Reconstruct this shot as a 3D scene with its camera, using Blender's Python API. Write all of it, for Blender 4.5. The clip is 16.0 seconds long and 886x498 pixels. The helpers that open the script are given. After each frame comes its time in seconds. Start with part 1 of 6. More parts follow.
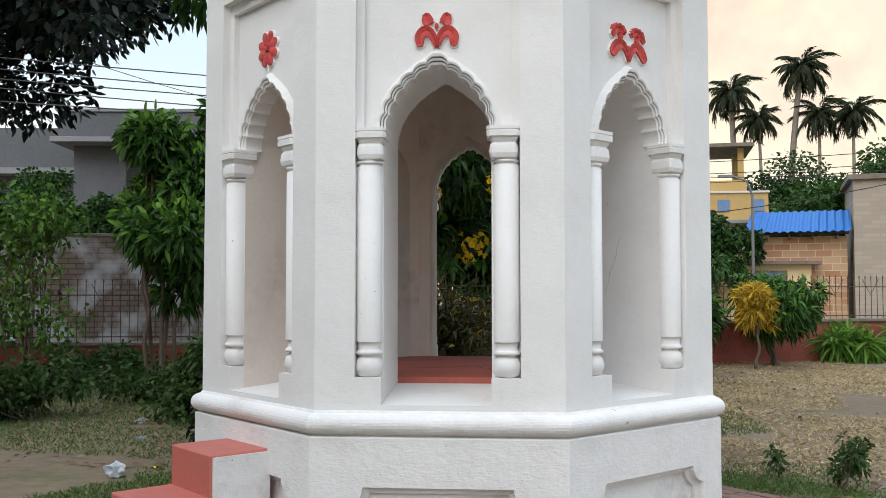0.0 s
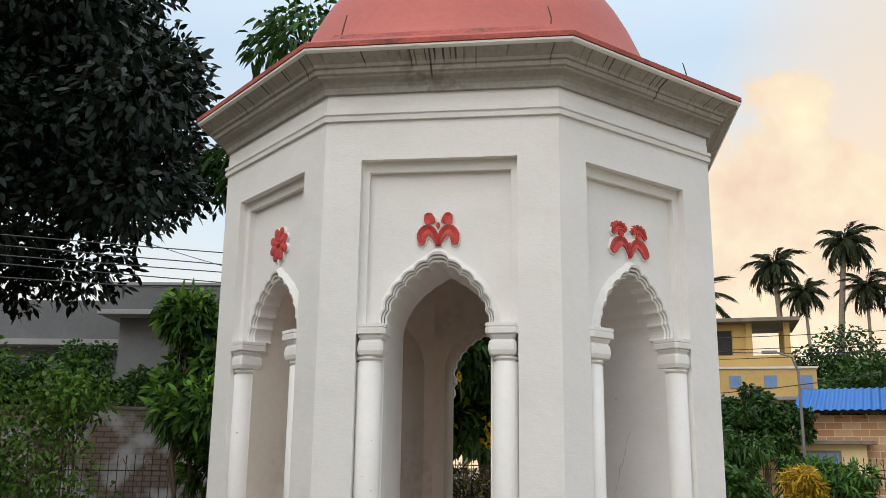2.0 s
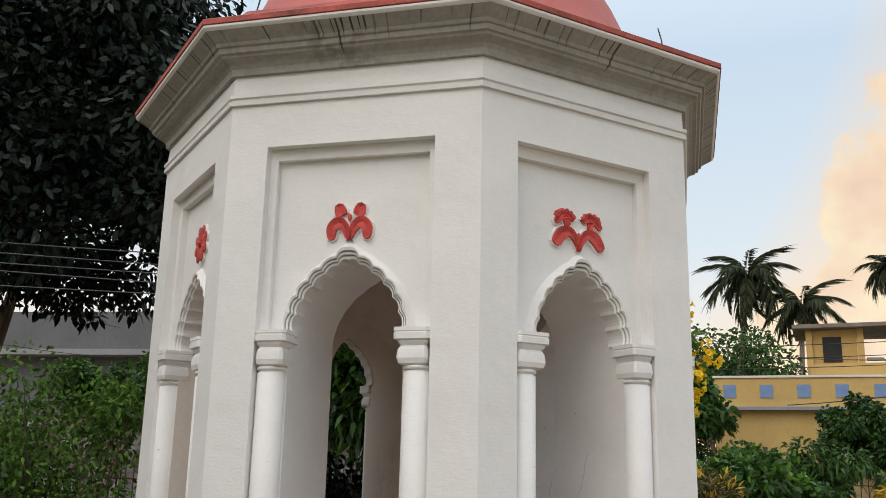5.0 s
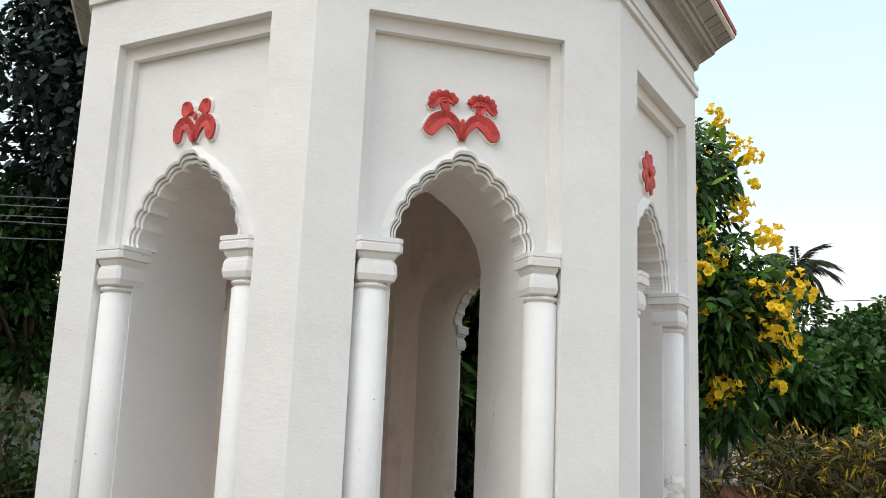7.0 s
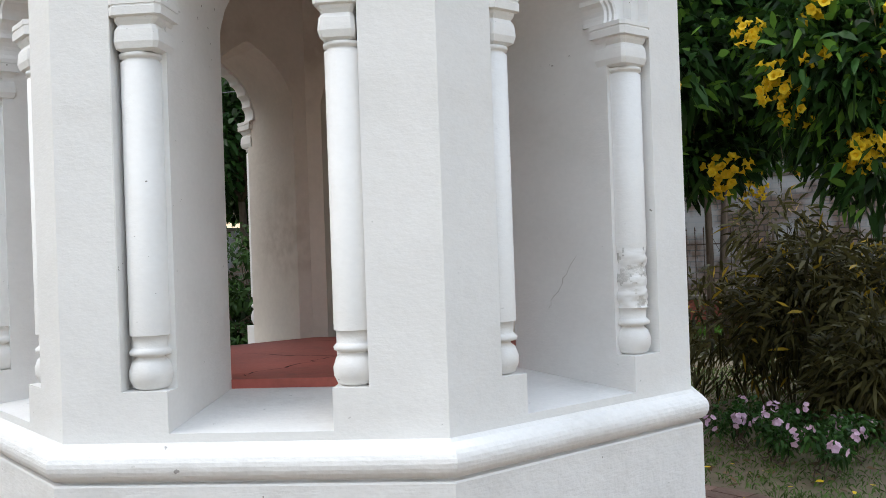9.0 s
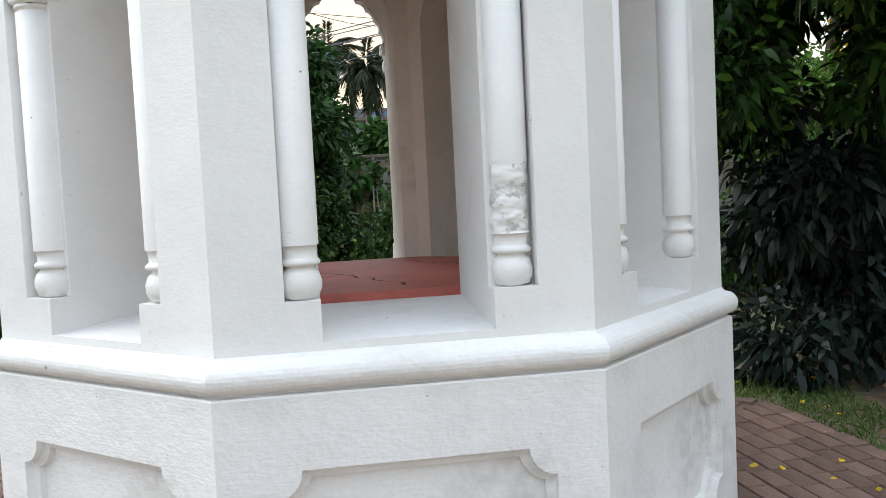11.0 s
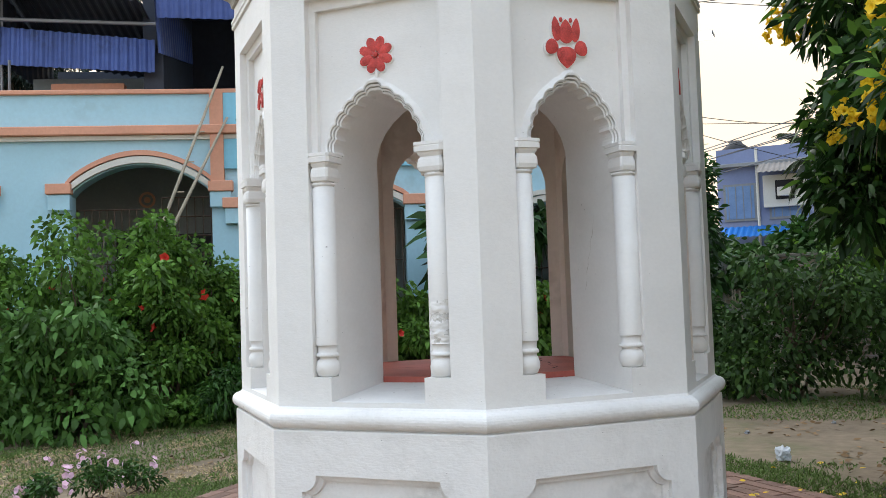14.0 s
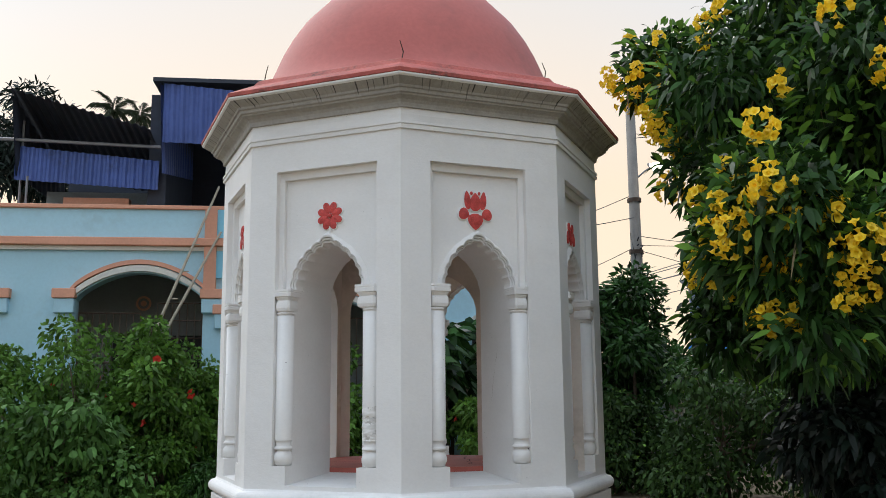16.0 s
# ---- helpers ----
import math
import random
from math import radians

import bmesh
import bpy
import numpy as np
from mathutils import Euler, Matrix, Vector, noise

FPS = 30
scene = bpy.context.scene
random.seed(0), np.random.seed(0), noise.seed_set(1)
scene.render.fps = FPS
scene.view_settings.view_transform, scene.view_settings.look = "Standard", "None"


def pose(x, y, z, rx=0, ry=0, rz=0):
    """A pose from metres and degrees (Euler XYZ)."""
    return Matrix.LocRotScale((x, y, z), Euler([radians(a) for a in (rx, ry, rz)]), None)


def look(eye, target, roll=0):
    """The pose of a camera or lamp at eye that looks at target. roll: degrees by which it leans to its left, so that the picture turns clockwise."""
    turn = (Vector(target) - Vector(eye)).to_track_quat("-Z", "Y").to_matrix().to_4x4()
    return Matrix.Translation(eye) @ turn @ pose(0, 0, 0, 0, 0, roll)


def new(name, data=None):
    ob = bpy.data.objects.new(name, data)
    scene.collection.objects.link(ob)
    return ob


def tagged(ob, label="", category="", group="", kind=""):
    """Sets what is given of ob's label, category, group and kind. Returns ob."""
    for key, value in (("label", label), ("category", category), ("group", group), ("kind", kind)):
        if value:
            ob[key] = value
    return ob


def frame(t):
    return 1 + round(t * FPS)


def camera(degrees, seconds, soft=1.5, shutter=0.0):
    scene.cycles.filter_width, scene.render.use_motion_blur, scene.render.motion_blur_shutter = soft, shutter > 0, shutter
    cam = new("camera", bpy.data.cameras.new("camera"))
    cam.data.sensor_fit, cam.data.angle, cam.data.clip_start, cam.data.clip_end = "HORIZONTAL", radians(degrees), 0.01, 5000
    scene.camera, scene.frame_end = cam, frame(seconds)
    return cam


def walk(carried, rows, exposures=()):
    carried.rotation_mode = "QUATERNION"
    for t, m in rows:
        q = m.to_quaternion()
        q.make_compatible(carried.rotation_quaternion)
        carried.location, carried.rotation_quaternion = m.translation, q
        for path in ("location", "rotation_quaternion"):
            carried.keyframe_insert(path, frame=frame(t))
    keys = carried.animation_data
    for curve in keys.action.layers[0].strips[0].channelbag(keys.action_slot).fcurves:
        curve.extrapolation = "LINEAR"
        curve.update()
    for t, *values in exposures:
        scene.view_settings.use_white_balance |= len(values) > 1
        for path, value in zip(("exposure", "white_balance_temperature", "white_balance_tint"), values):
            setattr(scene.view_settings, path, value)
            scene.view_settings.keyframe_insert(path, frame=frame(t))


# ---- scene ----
cam = camera(51.25, 16.0, soft=0.85)
PATH = [
    (0.0, 0.375, -5.573, 1.433, 4.83, 2.77, 0.02),
    (0.5, 0.380, -5.529, 1.473, 5.27, 4.31, -0.08),
    (1.0, 0.455, -5.584, 1.513, 6.04, 7.47, -0.30),
    (1.5, 0.536, -5.612, 1.539, 6.87, 10.86, -0.46),
    (2.0, 0.593, -5.582, 1.555, 7.60, 13.24, -0.70),
    (2.5, 0.636, -5.529, 1.576, 8.27, 14.36, -0.96),
    (3.0, 0.657, -5.460, 1.570, 8.71, 14.60, -1.03),
    (5.5, 1.625, -4.657, 1.642, 16.42, 13.14, -1.47),
    (6.0, 1.922, -4.396, 1.621, 18.79, 12.55, -1.89),
    (6.5, 2.185, -4.110, 1.620, 23.09, 11.81, -2.60),
    (7.0, 2.415, -3.733, 1.590, 28.74, 10.85, -2.25),
    (7.5, 2.525, -3.461, 1.560, 31.16, 8.72, -1.41),
    (8.0, 2.723, -3.022, 1.586, 36.60, 4.77, -0.69),
    (8.5, 3.041, -2.686, 1.491, 42.13, 1.74, 0.23),
    (9.0, 3.391, -2.245, 1.428, 50.27, 0.20, 2.00),
    (9.5, 3.635, -1.753, 1.381, 58.24, -0.26, 2.81),
    (10.0, 3.844, -1.319, 1.372, 65.40, -1.71, 3.14),
    (12.5, 4.508, 1.112, 1.329, 103.10, -2.02, 1.82),
    (13.0, 4.810, 1.458, 1.382, 108.73, -0.23, 1.89),
    (13.5, 5.150, 1.818, 1.422, 111.61, 1.08, 2.16),
    (14.0, 5.472, 2.129, 1.430, 113.24, 3.08, 1.93),
    (14.5, 5.756, 2.400, 1.454, 113.95, 5.07, 1.61),
    (15.0, 6.082, 2.647, 1.482, 113.66, 7.10, 1.23),
    (15.5, 6.377, 2.839, 1.462, 113.01, 8.76, 0.75),
    (16.0, 6.613, 3.043, 1.459, 112.73, 9.32, 0.52),
]
EXPOSURES = [(0.0, 0.12, 6300, 9), (3.0, -0.15, 6900, 10), (5.5, -0.15, 6850, 11), (7.0, 0.25, 6600, 9), (8.5, 0.36, 6300, 9), (10.0, 0.33, 6350, 10), (12.5, 0.90, 6250, 6), (14.0, 0.50, 6300, 9), (16.0, 0.02, 6250, 9)]
walk(cam, [(t, pose(x, y, z, 90 + pitch, roll, yaw)) for t, x, y, z, yaw, pitch, roll in PATH], EXPOSURES)


# ---------------------------------------------------------------- light
def sky_world():
    world = bpy.data.worlds.new("dusk_sky")
    scene.world = world
    world.use_nodes = True
    nt = world.node_tree
    nt.nodes.clear()
    N, L = nt.nodes.new, nt.links.new

    def math_node(op, a, b=None, clamp=False):
        n = N("ShaderNodeMath")
        n.operation, n.use_clamp = op, clamp
        for i, v in enumerate((a, b)):
            if v is None:
                continue
            if isinstance(v, (int, float)):
                n.inputs[i].default_value = v
            else:
                L(v, n.inputs[i])
        return n.outputs[0]

    def mixed(fac, a, b):
        n = N("ShaderNodeMix")
        n.data_type = "RGBA"
        L(fac, n.inputs[0])
        for i, v in ((6, a), (7, b)):
            if isinstance(v, tuple):
                n.inputs[i].default_value = (*v, 1)
            else:
                L(v, n.inputs[i])
        return n.outputs[2]

    out, bg, tc = N("ShaderNodeOutputWorld"), N("ShaderNodeBackground"), N("ShaderNodeTexCoord")
    sky = N("ShaderNodeTexSky")
    sky.sky_type, sky.sun_disc = "NISHITA", False
    sky.sun_elevation, sky.sun_rotation = radians(22), radians(200)
    sep = N("ShaderNodeSeparateXYZ")
    L(tc.outputs["Generated"], sep.inputs[0])
    x, y, z = sep.outputs
    ramp = N("ShaderNodeValToRGB")
    cr = ramp.color_ramp
    cr.elements[0].position, cr.elements[0].color = 0.0, (0.97, 0.84, 0.72, 1)
    cr.elements[1].position, cr.elements[1].color = 1.0, (1.28, 1.38, 1.55, 1)
    for p, c in ((0.12, (0.93, 0.86, 0.78)), (0.24, (0.72, 0.83, 0.92)), (0.42, (0.60, 0.76, 0.93)), (0.62, (0.95, 1.08, 1.25))):
        e = cr.elements.new(p)
        e.color = (*c, 1)
    L(z, ramp.inputs[0])
    # warm afterglow low down on two sides of the sky
    flat = math_node("MAXIMUM", math_node("SQRT", math_node("ADD", math_node("MULTIPLY", x, x), math_node("MULTIPLY", y, y))), 0.01)

    def lobe(az, power):
        d = math_node("DIVIDE", math_node("ADD", math_node("MULTIPLY", x, math.cos(radians(az))), math_node("MULTIPLY", y, math.sin(radians(az)))), flat)
        return math_node("POWER", math_node("MAXIMUM", d, 0.0), power)
    reach = math_node("ADD", math_node("MULTIPLY", lobe(66, 22), 0.72), math_node("MULTIPLY", lobe(207, 3), 0.68))
    reach = math_node("ADD", reach, 0.05)
    warm = math_node("SUBTRACT", 1.0, math_node("DIVIDE", z, reach), clamp=True)
    warm = math_node("MULTIPLY", warm, 1.5, clamp=True)
    col = mixed(warm, ramp.outputs[0], (1.0, 0.77, 0.53))
    # one tall sunlit cloud and thin veils
    noise_n = N("ShaderNodeTexNoise")
    noise_n.inputs["Scale"].default_value, noise_n.inputs["Detail"].default_value = 10.0, 4.0
    L(tc.outputs["Generated"], noise_n.inputs["Vector"])
    near = lobe(76, 90)
    shape = math_node("SUBTRACT", math_node("ADD", math_node("MULTIPLY", near, 0.36), math_node("MULTIPLY", noise_n.outputs[0], 0.34)), z)
    cloud = math_node("MULTIPLY", math_node("SUBTRACT", shape, 0.135), 40.0, clamp=True)
    lit = N("ShaderNodeTexNoise")
    lit.inputs["Scale"].default_value, lit.inputs["Detail"].default_value = 16.0, 5.0
    L(tc.outputs["Generated"], lit.inputs["Vector"])
    shade = math_node("MULTIPLY", math_node("SUBTRACT", lit.outputs[0], 0.35), 2.6, clamp=True)
    cloudcol = mixed(shade, (0.90, 0.64, 0.46), (1.05, 0.92, 0.62))
    col = mixed(math_node("MULTIPLY", cloud, 0.95), col, cloudcol)
    add = N("ShaderNodeMix")
    add.data_type, add.blend_type = "RGBA", "ADD"
    add.inputs[0].default_value = 0.02
    L(col, add.inputs[6])
    L(sky.outputs[0], add.inputs[7])
    L(add.outputs[2], bg.inputs[0])
    bg.inputs[1].default_value = 1.0
    L(bg.outputs[0], out.inputs[0])


sky_world()
sun = new("sun", bpy.data.lights.new("sun", "SUN"))
sun.data.energy, sun.data.angle, sun.data.color = 1.5, radians(50), (1.0, 0.92, 0.83)
sun.matrix_world = look((-4.0, -8.5, 10), (0, 0, 1))
scene.view_settings.exposure = 0.0


# ---------------------------------------------------------------- materials
def mat(name, base, rough=0.8, vary=0.12, scale=6.0, fine=60.0, bump=0.15, dirt=None, dirt_amount=0.0, dirt_scale=1.5,
        metal=0.0, spec=0.3, island=0.0, objvar=0.0, translucent=0.0, stretch=(1, 1, 1), bump_scale=None, specks=0.0, strokes=0.0):
    """Principled material with two scales of colour variation, relief and optional blotches of dirt."""
    m = bpy.data.materials.new(name)
    m.use_nodes = True
    nt = m.node_tree
    N, L = nt.nodes.new, nt.links.new
    p = nt.nodes["Principled BSDF"]
    p.inputs["Roughness"].default_value, p.inputs["Metallic"].default_value = rough, metal
    p.inputs["Specular IOR Level"].default_value = spec
    tc, mp = N("ShaderNodeTexCoord"), N("ShaderNodeMapping")
    mp.inputs["Scale"].default_value = stretch
    L(tc.outputs["Object"], mp.inputs[0])

    def tex(s, detail=4.0):
        n = N("ShaderNodeTexNoise")
        n.inputs["Scale"].default_value, n.inputs["Detail"].default_value = s, detail
        L(mp.outputs[0], n.inputs["Vector"])
        return n.outputs[0]

    def mp_range(v, lo, hi, a, b):
        n = N("ShaderNodeMapRange")
        for i, q in enumerate((lo, hi, a, b), 1):
            n.inputs[i].default_value = q
        L(v, n.inputs[0])
        return n.outputs[0]

    def mul(a, b):
        n = N("ShaderNodeMath")
        n.operation = "MULTIPLY"
        L(a, n.inputs[0])
        L(b, n.inputs[1])
        return n.outputs[0]

    big, small = tex(scale), tex(fine, 6.0)
    v = mul(mp_range(big, 0.3, 0.7, 1 - vary, 1 + vary), mp_range(small, 0.3, 0.7, 1 - vary * 0.6, 1 + vary * 0.6))
    if island:
        g = N("ShaderNodeNewGeometry")
        v = mul(v, mp_range(g.outputs["Random Per Island"], 0, 1, 1 - island, 1 + island))
    if objvar:
        g = N("ShaderNodeObjectInfo")
        v = mul(v, mp_range(g.outputs["Random"], 0, 1, 1 - objvar, 1 + objvar))
    vm = N("ShaderNodeVectorMath")
    vm.operation = "SCALE"
    vm.inputs[0].default_value = base
    L(v, vm.inputs["Scale"])
    col = vm.outputs[0]
    if dirt:
        mx = N("ShaderNodeMix")
        mx.data_type = "RGBA"
        mx.inputs[7].default_value = (*dirt, 1)
        L(col, mx.inputs[6])
        f = mul(mp_range(tex(dirt_scale, 8.0), 0.5, 0.68, 0.0, 1.0), mp_range(tex(dirt_scale * 9, 6.0), 0.42, 0.62, 0.15, dirt_amount))
        L(f, mx.inputs[0])
        col = mx.outputs[2]
    if specks:
        mx = N("ShaderNodeMix")
        mx.data_type = "RGBA"
        mx.inputs[7].default_value = (0.22, 0.20, 0.18, 1)
        L(col, mx.inputs[6])
        L(mul(mp_range(tex(34.0, 2.0), 0.74, 0.78, 0.0, specks), mp_range(tex(1.7, 3.0), 0.45, 0.6, 0.0, 1.0)), mx.inputs[0])
        col = mx.outputs[2]
    L(col, p.inputs["Base Color"])
    if bump:
        b = N("ShaderNodeBump")
        b.inputs["Strength"].default_value, b.inputs["Distance"].default_value = bump, 0.01
        L(tex(bump_scale or fine, 8.0), b.inputs["Height"])
        if strokes:
            # trowel and brush strokes lie across, with broad waves in the coat
            mp2, st, wave = N("ShaderNodeMapping"), N("ShaderNodeTexNoise"), N("ShaderNodeTexNoise")
            mp2.inputs["Scale"].default_value = (1, 1, 5)
            L(tc.outputs["Object"], mp2.inputs[0])
            st.inputs["Scale"].default_value, st.inputs["Detail"].default_value = 22.0, 5.0
            wave.inputs["Scale"].default_value, wave.inputs["Detail"].default_value = 4.0, 2.0
            L(mp2.outputs[0], st.inputs["Vector"])
            L(tc.outputs["Object"], wave.inputs["Vector"])
            b2, b3 = N("ShaderNodeBump"), N("ShaderNodeBump")
            b2.inputs["Strength"].default_value, b2.inputs["Distance"].default_value = strokes, 0.012
            b3.inputs["Strength"].default_value, b3.inputs["Distance"].default_value = 0.25, 0.05
            L(st.outputs[0], b2.inputs["Height"])
            L(wave.outputs[0], b3.inputs["Height"])
            L(b3.outputs[0], b2.inputs["Normal"])
            L(b2.outputs[0], b.inputs["Normal"])
        L(b.outputs[0], p.inputs["Normal"])
    if translucent:
        t, ms = N("ShaderNodeBsdfTranslucent"), N("ShaderNodeMixShader")
        L(col, t.inputs[0])
        ms.inputs[0].default_value = translucent
        L(p.outputs[0], ms.inputs[1])
        L(t.outputs[0], ms.inputs[2])
        L(ms.outputs[0], nt.nodes["Material Output"].inputs[0])
    return m


def brick_mat(name, c1, c2, mortar, scale=1.0, w=0.25, h=0.08, wash=None, wash_amount=0.0):
    """Far brickwork: courses by texture, with patches of old whitewash."""
    m = mat(name, c1, 0.9, 0.15, 2.0, 25.0, 0.3)
    nt = m.node_tree
    N, L = nt.nodes.new, nt.links.new
    p = nt.nodes["Principled BSDF"]
    tc = N("ShaderNodeTexCoord")
    mp = N("ShaderNodeMapping")
    mp.inputs["Rotation"].default_value = (radians(90), 0, 0)
    L(tc.outputs["Object"], mp.inputs[0])
    b = N("ShaderNodeTexBrick")
    b.inputs["Color1"].default_value, b.inputs["Color2"].default_value, b.inputs["Mortar"].default_value = (*c1, 1), (*c2, 1), (*mortar, 1)
    b.inputs["Scale"].default_value = scale
    b.inputs["Brick Width"].default_value, b.inputs["Row Height"].default_value, b.inputs["Mortar Size"].default_value = w, h, 0.012
    L(mp.outputs[0], b.inputs["Vector"])
    col = b.outputs[0]
    n = N("ShaderNodeTexNoise")
    n.inputs["Scale"].default_value, n.inputs["Detail"].default_value = 1.3, 7.0
    L(tc.outputs["Object"], n.inputs["Vector"])
    if wash:
        r = N("ShaderNodeMapRange")
        for i, q in enumerate((0.46, 0.6, 0.0, wash_amount), 1):
            r.inputs[i].default_value = q
        L(n.outputs[0], r.inputs[0])
        mx = N("ShaderNodeMix")
        mx.data_type = "RGBA"
        mx.inputs[7].default_value = (*wash, 1)
        L(col, mx.inputs[6])
        L(r.outputs[0], mx.inputs[0])
        col = mx.outputs[2]
    L(col, p.inputs["Base Color"])
    return m


PLASTER = mat("white_plaster", (0.80, 0.785, 0.765), 0.62, 0.03, 1.6, 40.0, 0.12, dirt=(0.50, 0.47, 0.43), dirt_amount=0.22, dirt_scale=1.1, bump_scale=80.0, stretch=(1, 1, 1.6), specks=1.0, strokes=0.05)
PLASTER_ROUGH = mat("pitted_white_plaster", (0.80, 0.785, 0.765), 0.7, 0.035, 2.5, 60.0, 0.45, dirt=(0.42, 0.40, 0.37), dirt_amount=0.4, dirt_scale=2.0, bump_scale=30.0, specks=1.0, strokes=0.19)
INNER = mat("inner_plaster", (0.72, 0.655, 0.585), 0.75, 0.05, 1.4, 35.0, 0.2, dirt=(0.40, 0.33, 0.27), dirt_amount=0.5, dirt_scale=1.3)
BROKEN = mat("broken_plaster", (0.62, 0.60, 0.57), 0.9, 0.2, 12.0, 90.0, 0.7)
RED = mat("red_floor_paint", (0.40, 0.105, 0.08), 0.55, 0.12, 3.0, 45.0, 0.2, dirt=(0.12, 0.05, 0.04), dirt_amount=0.5, dirt_scale=2.2)
STEP_RED = mat("red_step_paint", (0.52, 0.16, 0.125), 0.55, 0.07, 3.0, 50.0, 0.2, dirt=(0.30, 0.12, 0.10), dirt_amount=0.4)
DOME_RED = mat("faded_red_dome_paint", (0.46, 0.125, 0.105), 0.6, 0.08, 1.6, 30.0, 0.15, dirt=(0.30, 0.10, 0.085), dirt_amount=0.5, dirt_scale=1.2)
RIM_RED = mat("worn_red_rim_paint", (0.40, 0.09, 0.07), 0.7, 0.22, 7.0, 60.0, 0.4, dirt=(0.10, 0.05, 0.04), dirt_amount=0.8, dirt_scale=4.0)
ORN_RED = mat("carved_red_paint", (0.56, 0.07, 0.06), 0.5, 0.22, 20.0, 120.0, 0.5, dirt=(0.20, 0.02, 0.02), dirt_amount=0.6, dirt_scale=14.0)
IRON = mat("rusty_iron", (0.09, 0.06, 0.045), 0.7, 0.25, 8.0, 60.0, 0.3, metal=0.4)
# flat black in place of the unlit rooms behind doors and windows
BLACK = mat("opening_shade_black", (0.02, 0.02, 0.022), 0.6, 0.2, 4.0, 30.0, 0.0)
WIRE = mat("cable_black", (0.03, 0.03, 0.032), 0.6, 0.1, 4.0, 30.0, 0.0)
BARK = mat("grey_brown_bark", (0.13, 0.095, 0.07), 0.9, 0.3, 5.0, 40.0, 0.8, stretch=(1, 1, 0.25))
DARK_BARK = mat("dark_bark", (0.050, 0.038, 0.030), 0.9, 0.3, 5.0, 40.0, 0.8, stretch=(1, 1, 0.25))
PALM_BARK = mat("palm_bark", (0.26, 0.22, 0.18), 0.9, 0.2, 5.0, 30.0, 0.6, stretch=(1, 1, 3))
PATH_BRICK = mat("path_brick", (0.225, 0.138, 0.105), 0.85, 0.22, 5.0, 60.0, 0.5, dirt=(0.13, 0.11, 0.09), dirt_amount=0.7, dirt_scale=1.6, objvar=0.25, island=0.2)
MORTAR = mat("path_mortar", (0.19, 0.135, 0.105), 0.95, 0.2, 6.0, 60.0, 0.5)


def leaf_mat(name, c, vary=0.4, rough=0.5, trans=0.25, spec=0.2):
    return mat(name, c, rough, 0.22, 1.2, 14.0, 0.0, island=vary, translucent=trans, spec=spec)


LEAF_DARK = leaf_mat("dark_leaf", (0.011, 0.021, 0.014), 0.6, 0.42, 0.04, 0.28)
LEAF_MID = leaf_mat("green_leaf", (0.036, 0.090, 0.017), 0.55, 0.45, 0.18)
LEAF_LIGHT = leaf_mat("light_green_leaf", (0.115, 0.235, 0.032))
LEAF_TEC = leaf_mat("trumpet_bush_leaf", (0.027, 0.070, 0.015), 0.7, 0.42, 0.14)
LEAF_CROTON = leaf_mat("croton_dark_leaf", (0.085, 0.075, 0.025), 0.65)
LEAF_YELLOW = leaf_mat("croton_yellow_leaf", (0.50, 0.33, 0.035), 0.35)
LEAF_PALM = leaf_mat("palm_leaf", (0.045, 0.060, 0.028), 0.4)
PALM_DRY = leaf_mat("dry_palm_leaf", (0.14, 0.10, 0.065), 0.4, 0.8, 0.05)
LEAF_SOFT = leaf_mat("soft_pale_green_leaf", (0.078, 0.165, 0.036), 0.5)
LEAF_HEDGE = leaf_mat("hedge_leaf", (0.098, 0.195, 0.034), 0.55)
LEAF_GREY = leaf_mat("small_grey_green_leaf", (0.045, 0.088, 0.022), 0.6)
STRAW = leaf_mat("dry_grass", (0.42, 0.33, 0.19), 0.4, 0.8, 0.2)
GRASS = leaf_mat("green_grass", (0.11, 0.17, 0.045), 0.45, 0.7, 0.25)
LITTER = leaf_mat("fallen_leaf", (0.20, 0.125, 0.06), 0.6, 0.8, 0.05)
YELLOW = mat("yellow_petal", (0.90, 0.64, 0.03), 0.5, 0.12, 20.0, 90.0, 0.0, island=0.15, translucent=0.3)
SCARLET = mat("red_petal", (0.62, 0.045, 0.03), 0.5, 0.12, 20.0, 90.0, 0.0, translucent=0.25)
PINK = mat("pink_petal", (0.64, 0.13, 0.40), 0.5, 0.12, 20.0, 90.0, 0.0, island=0.2, translucent=0.3)
PALE = mat("pale_pink_petal", (0.74, 0.50, 0.64), 0.5, 0.12, 20.0, 90.0, 0.0, translucent=0.3)


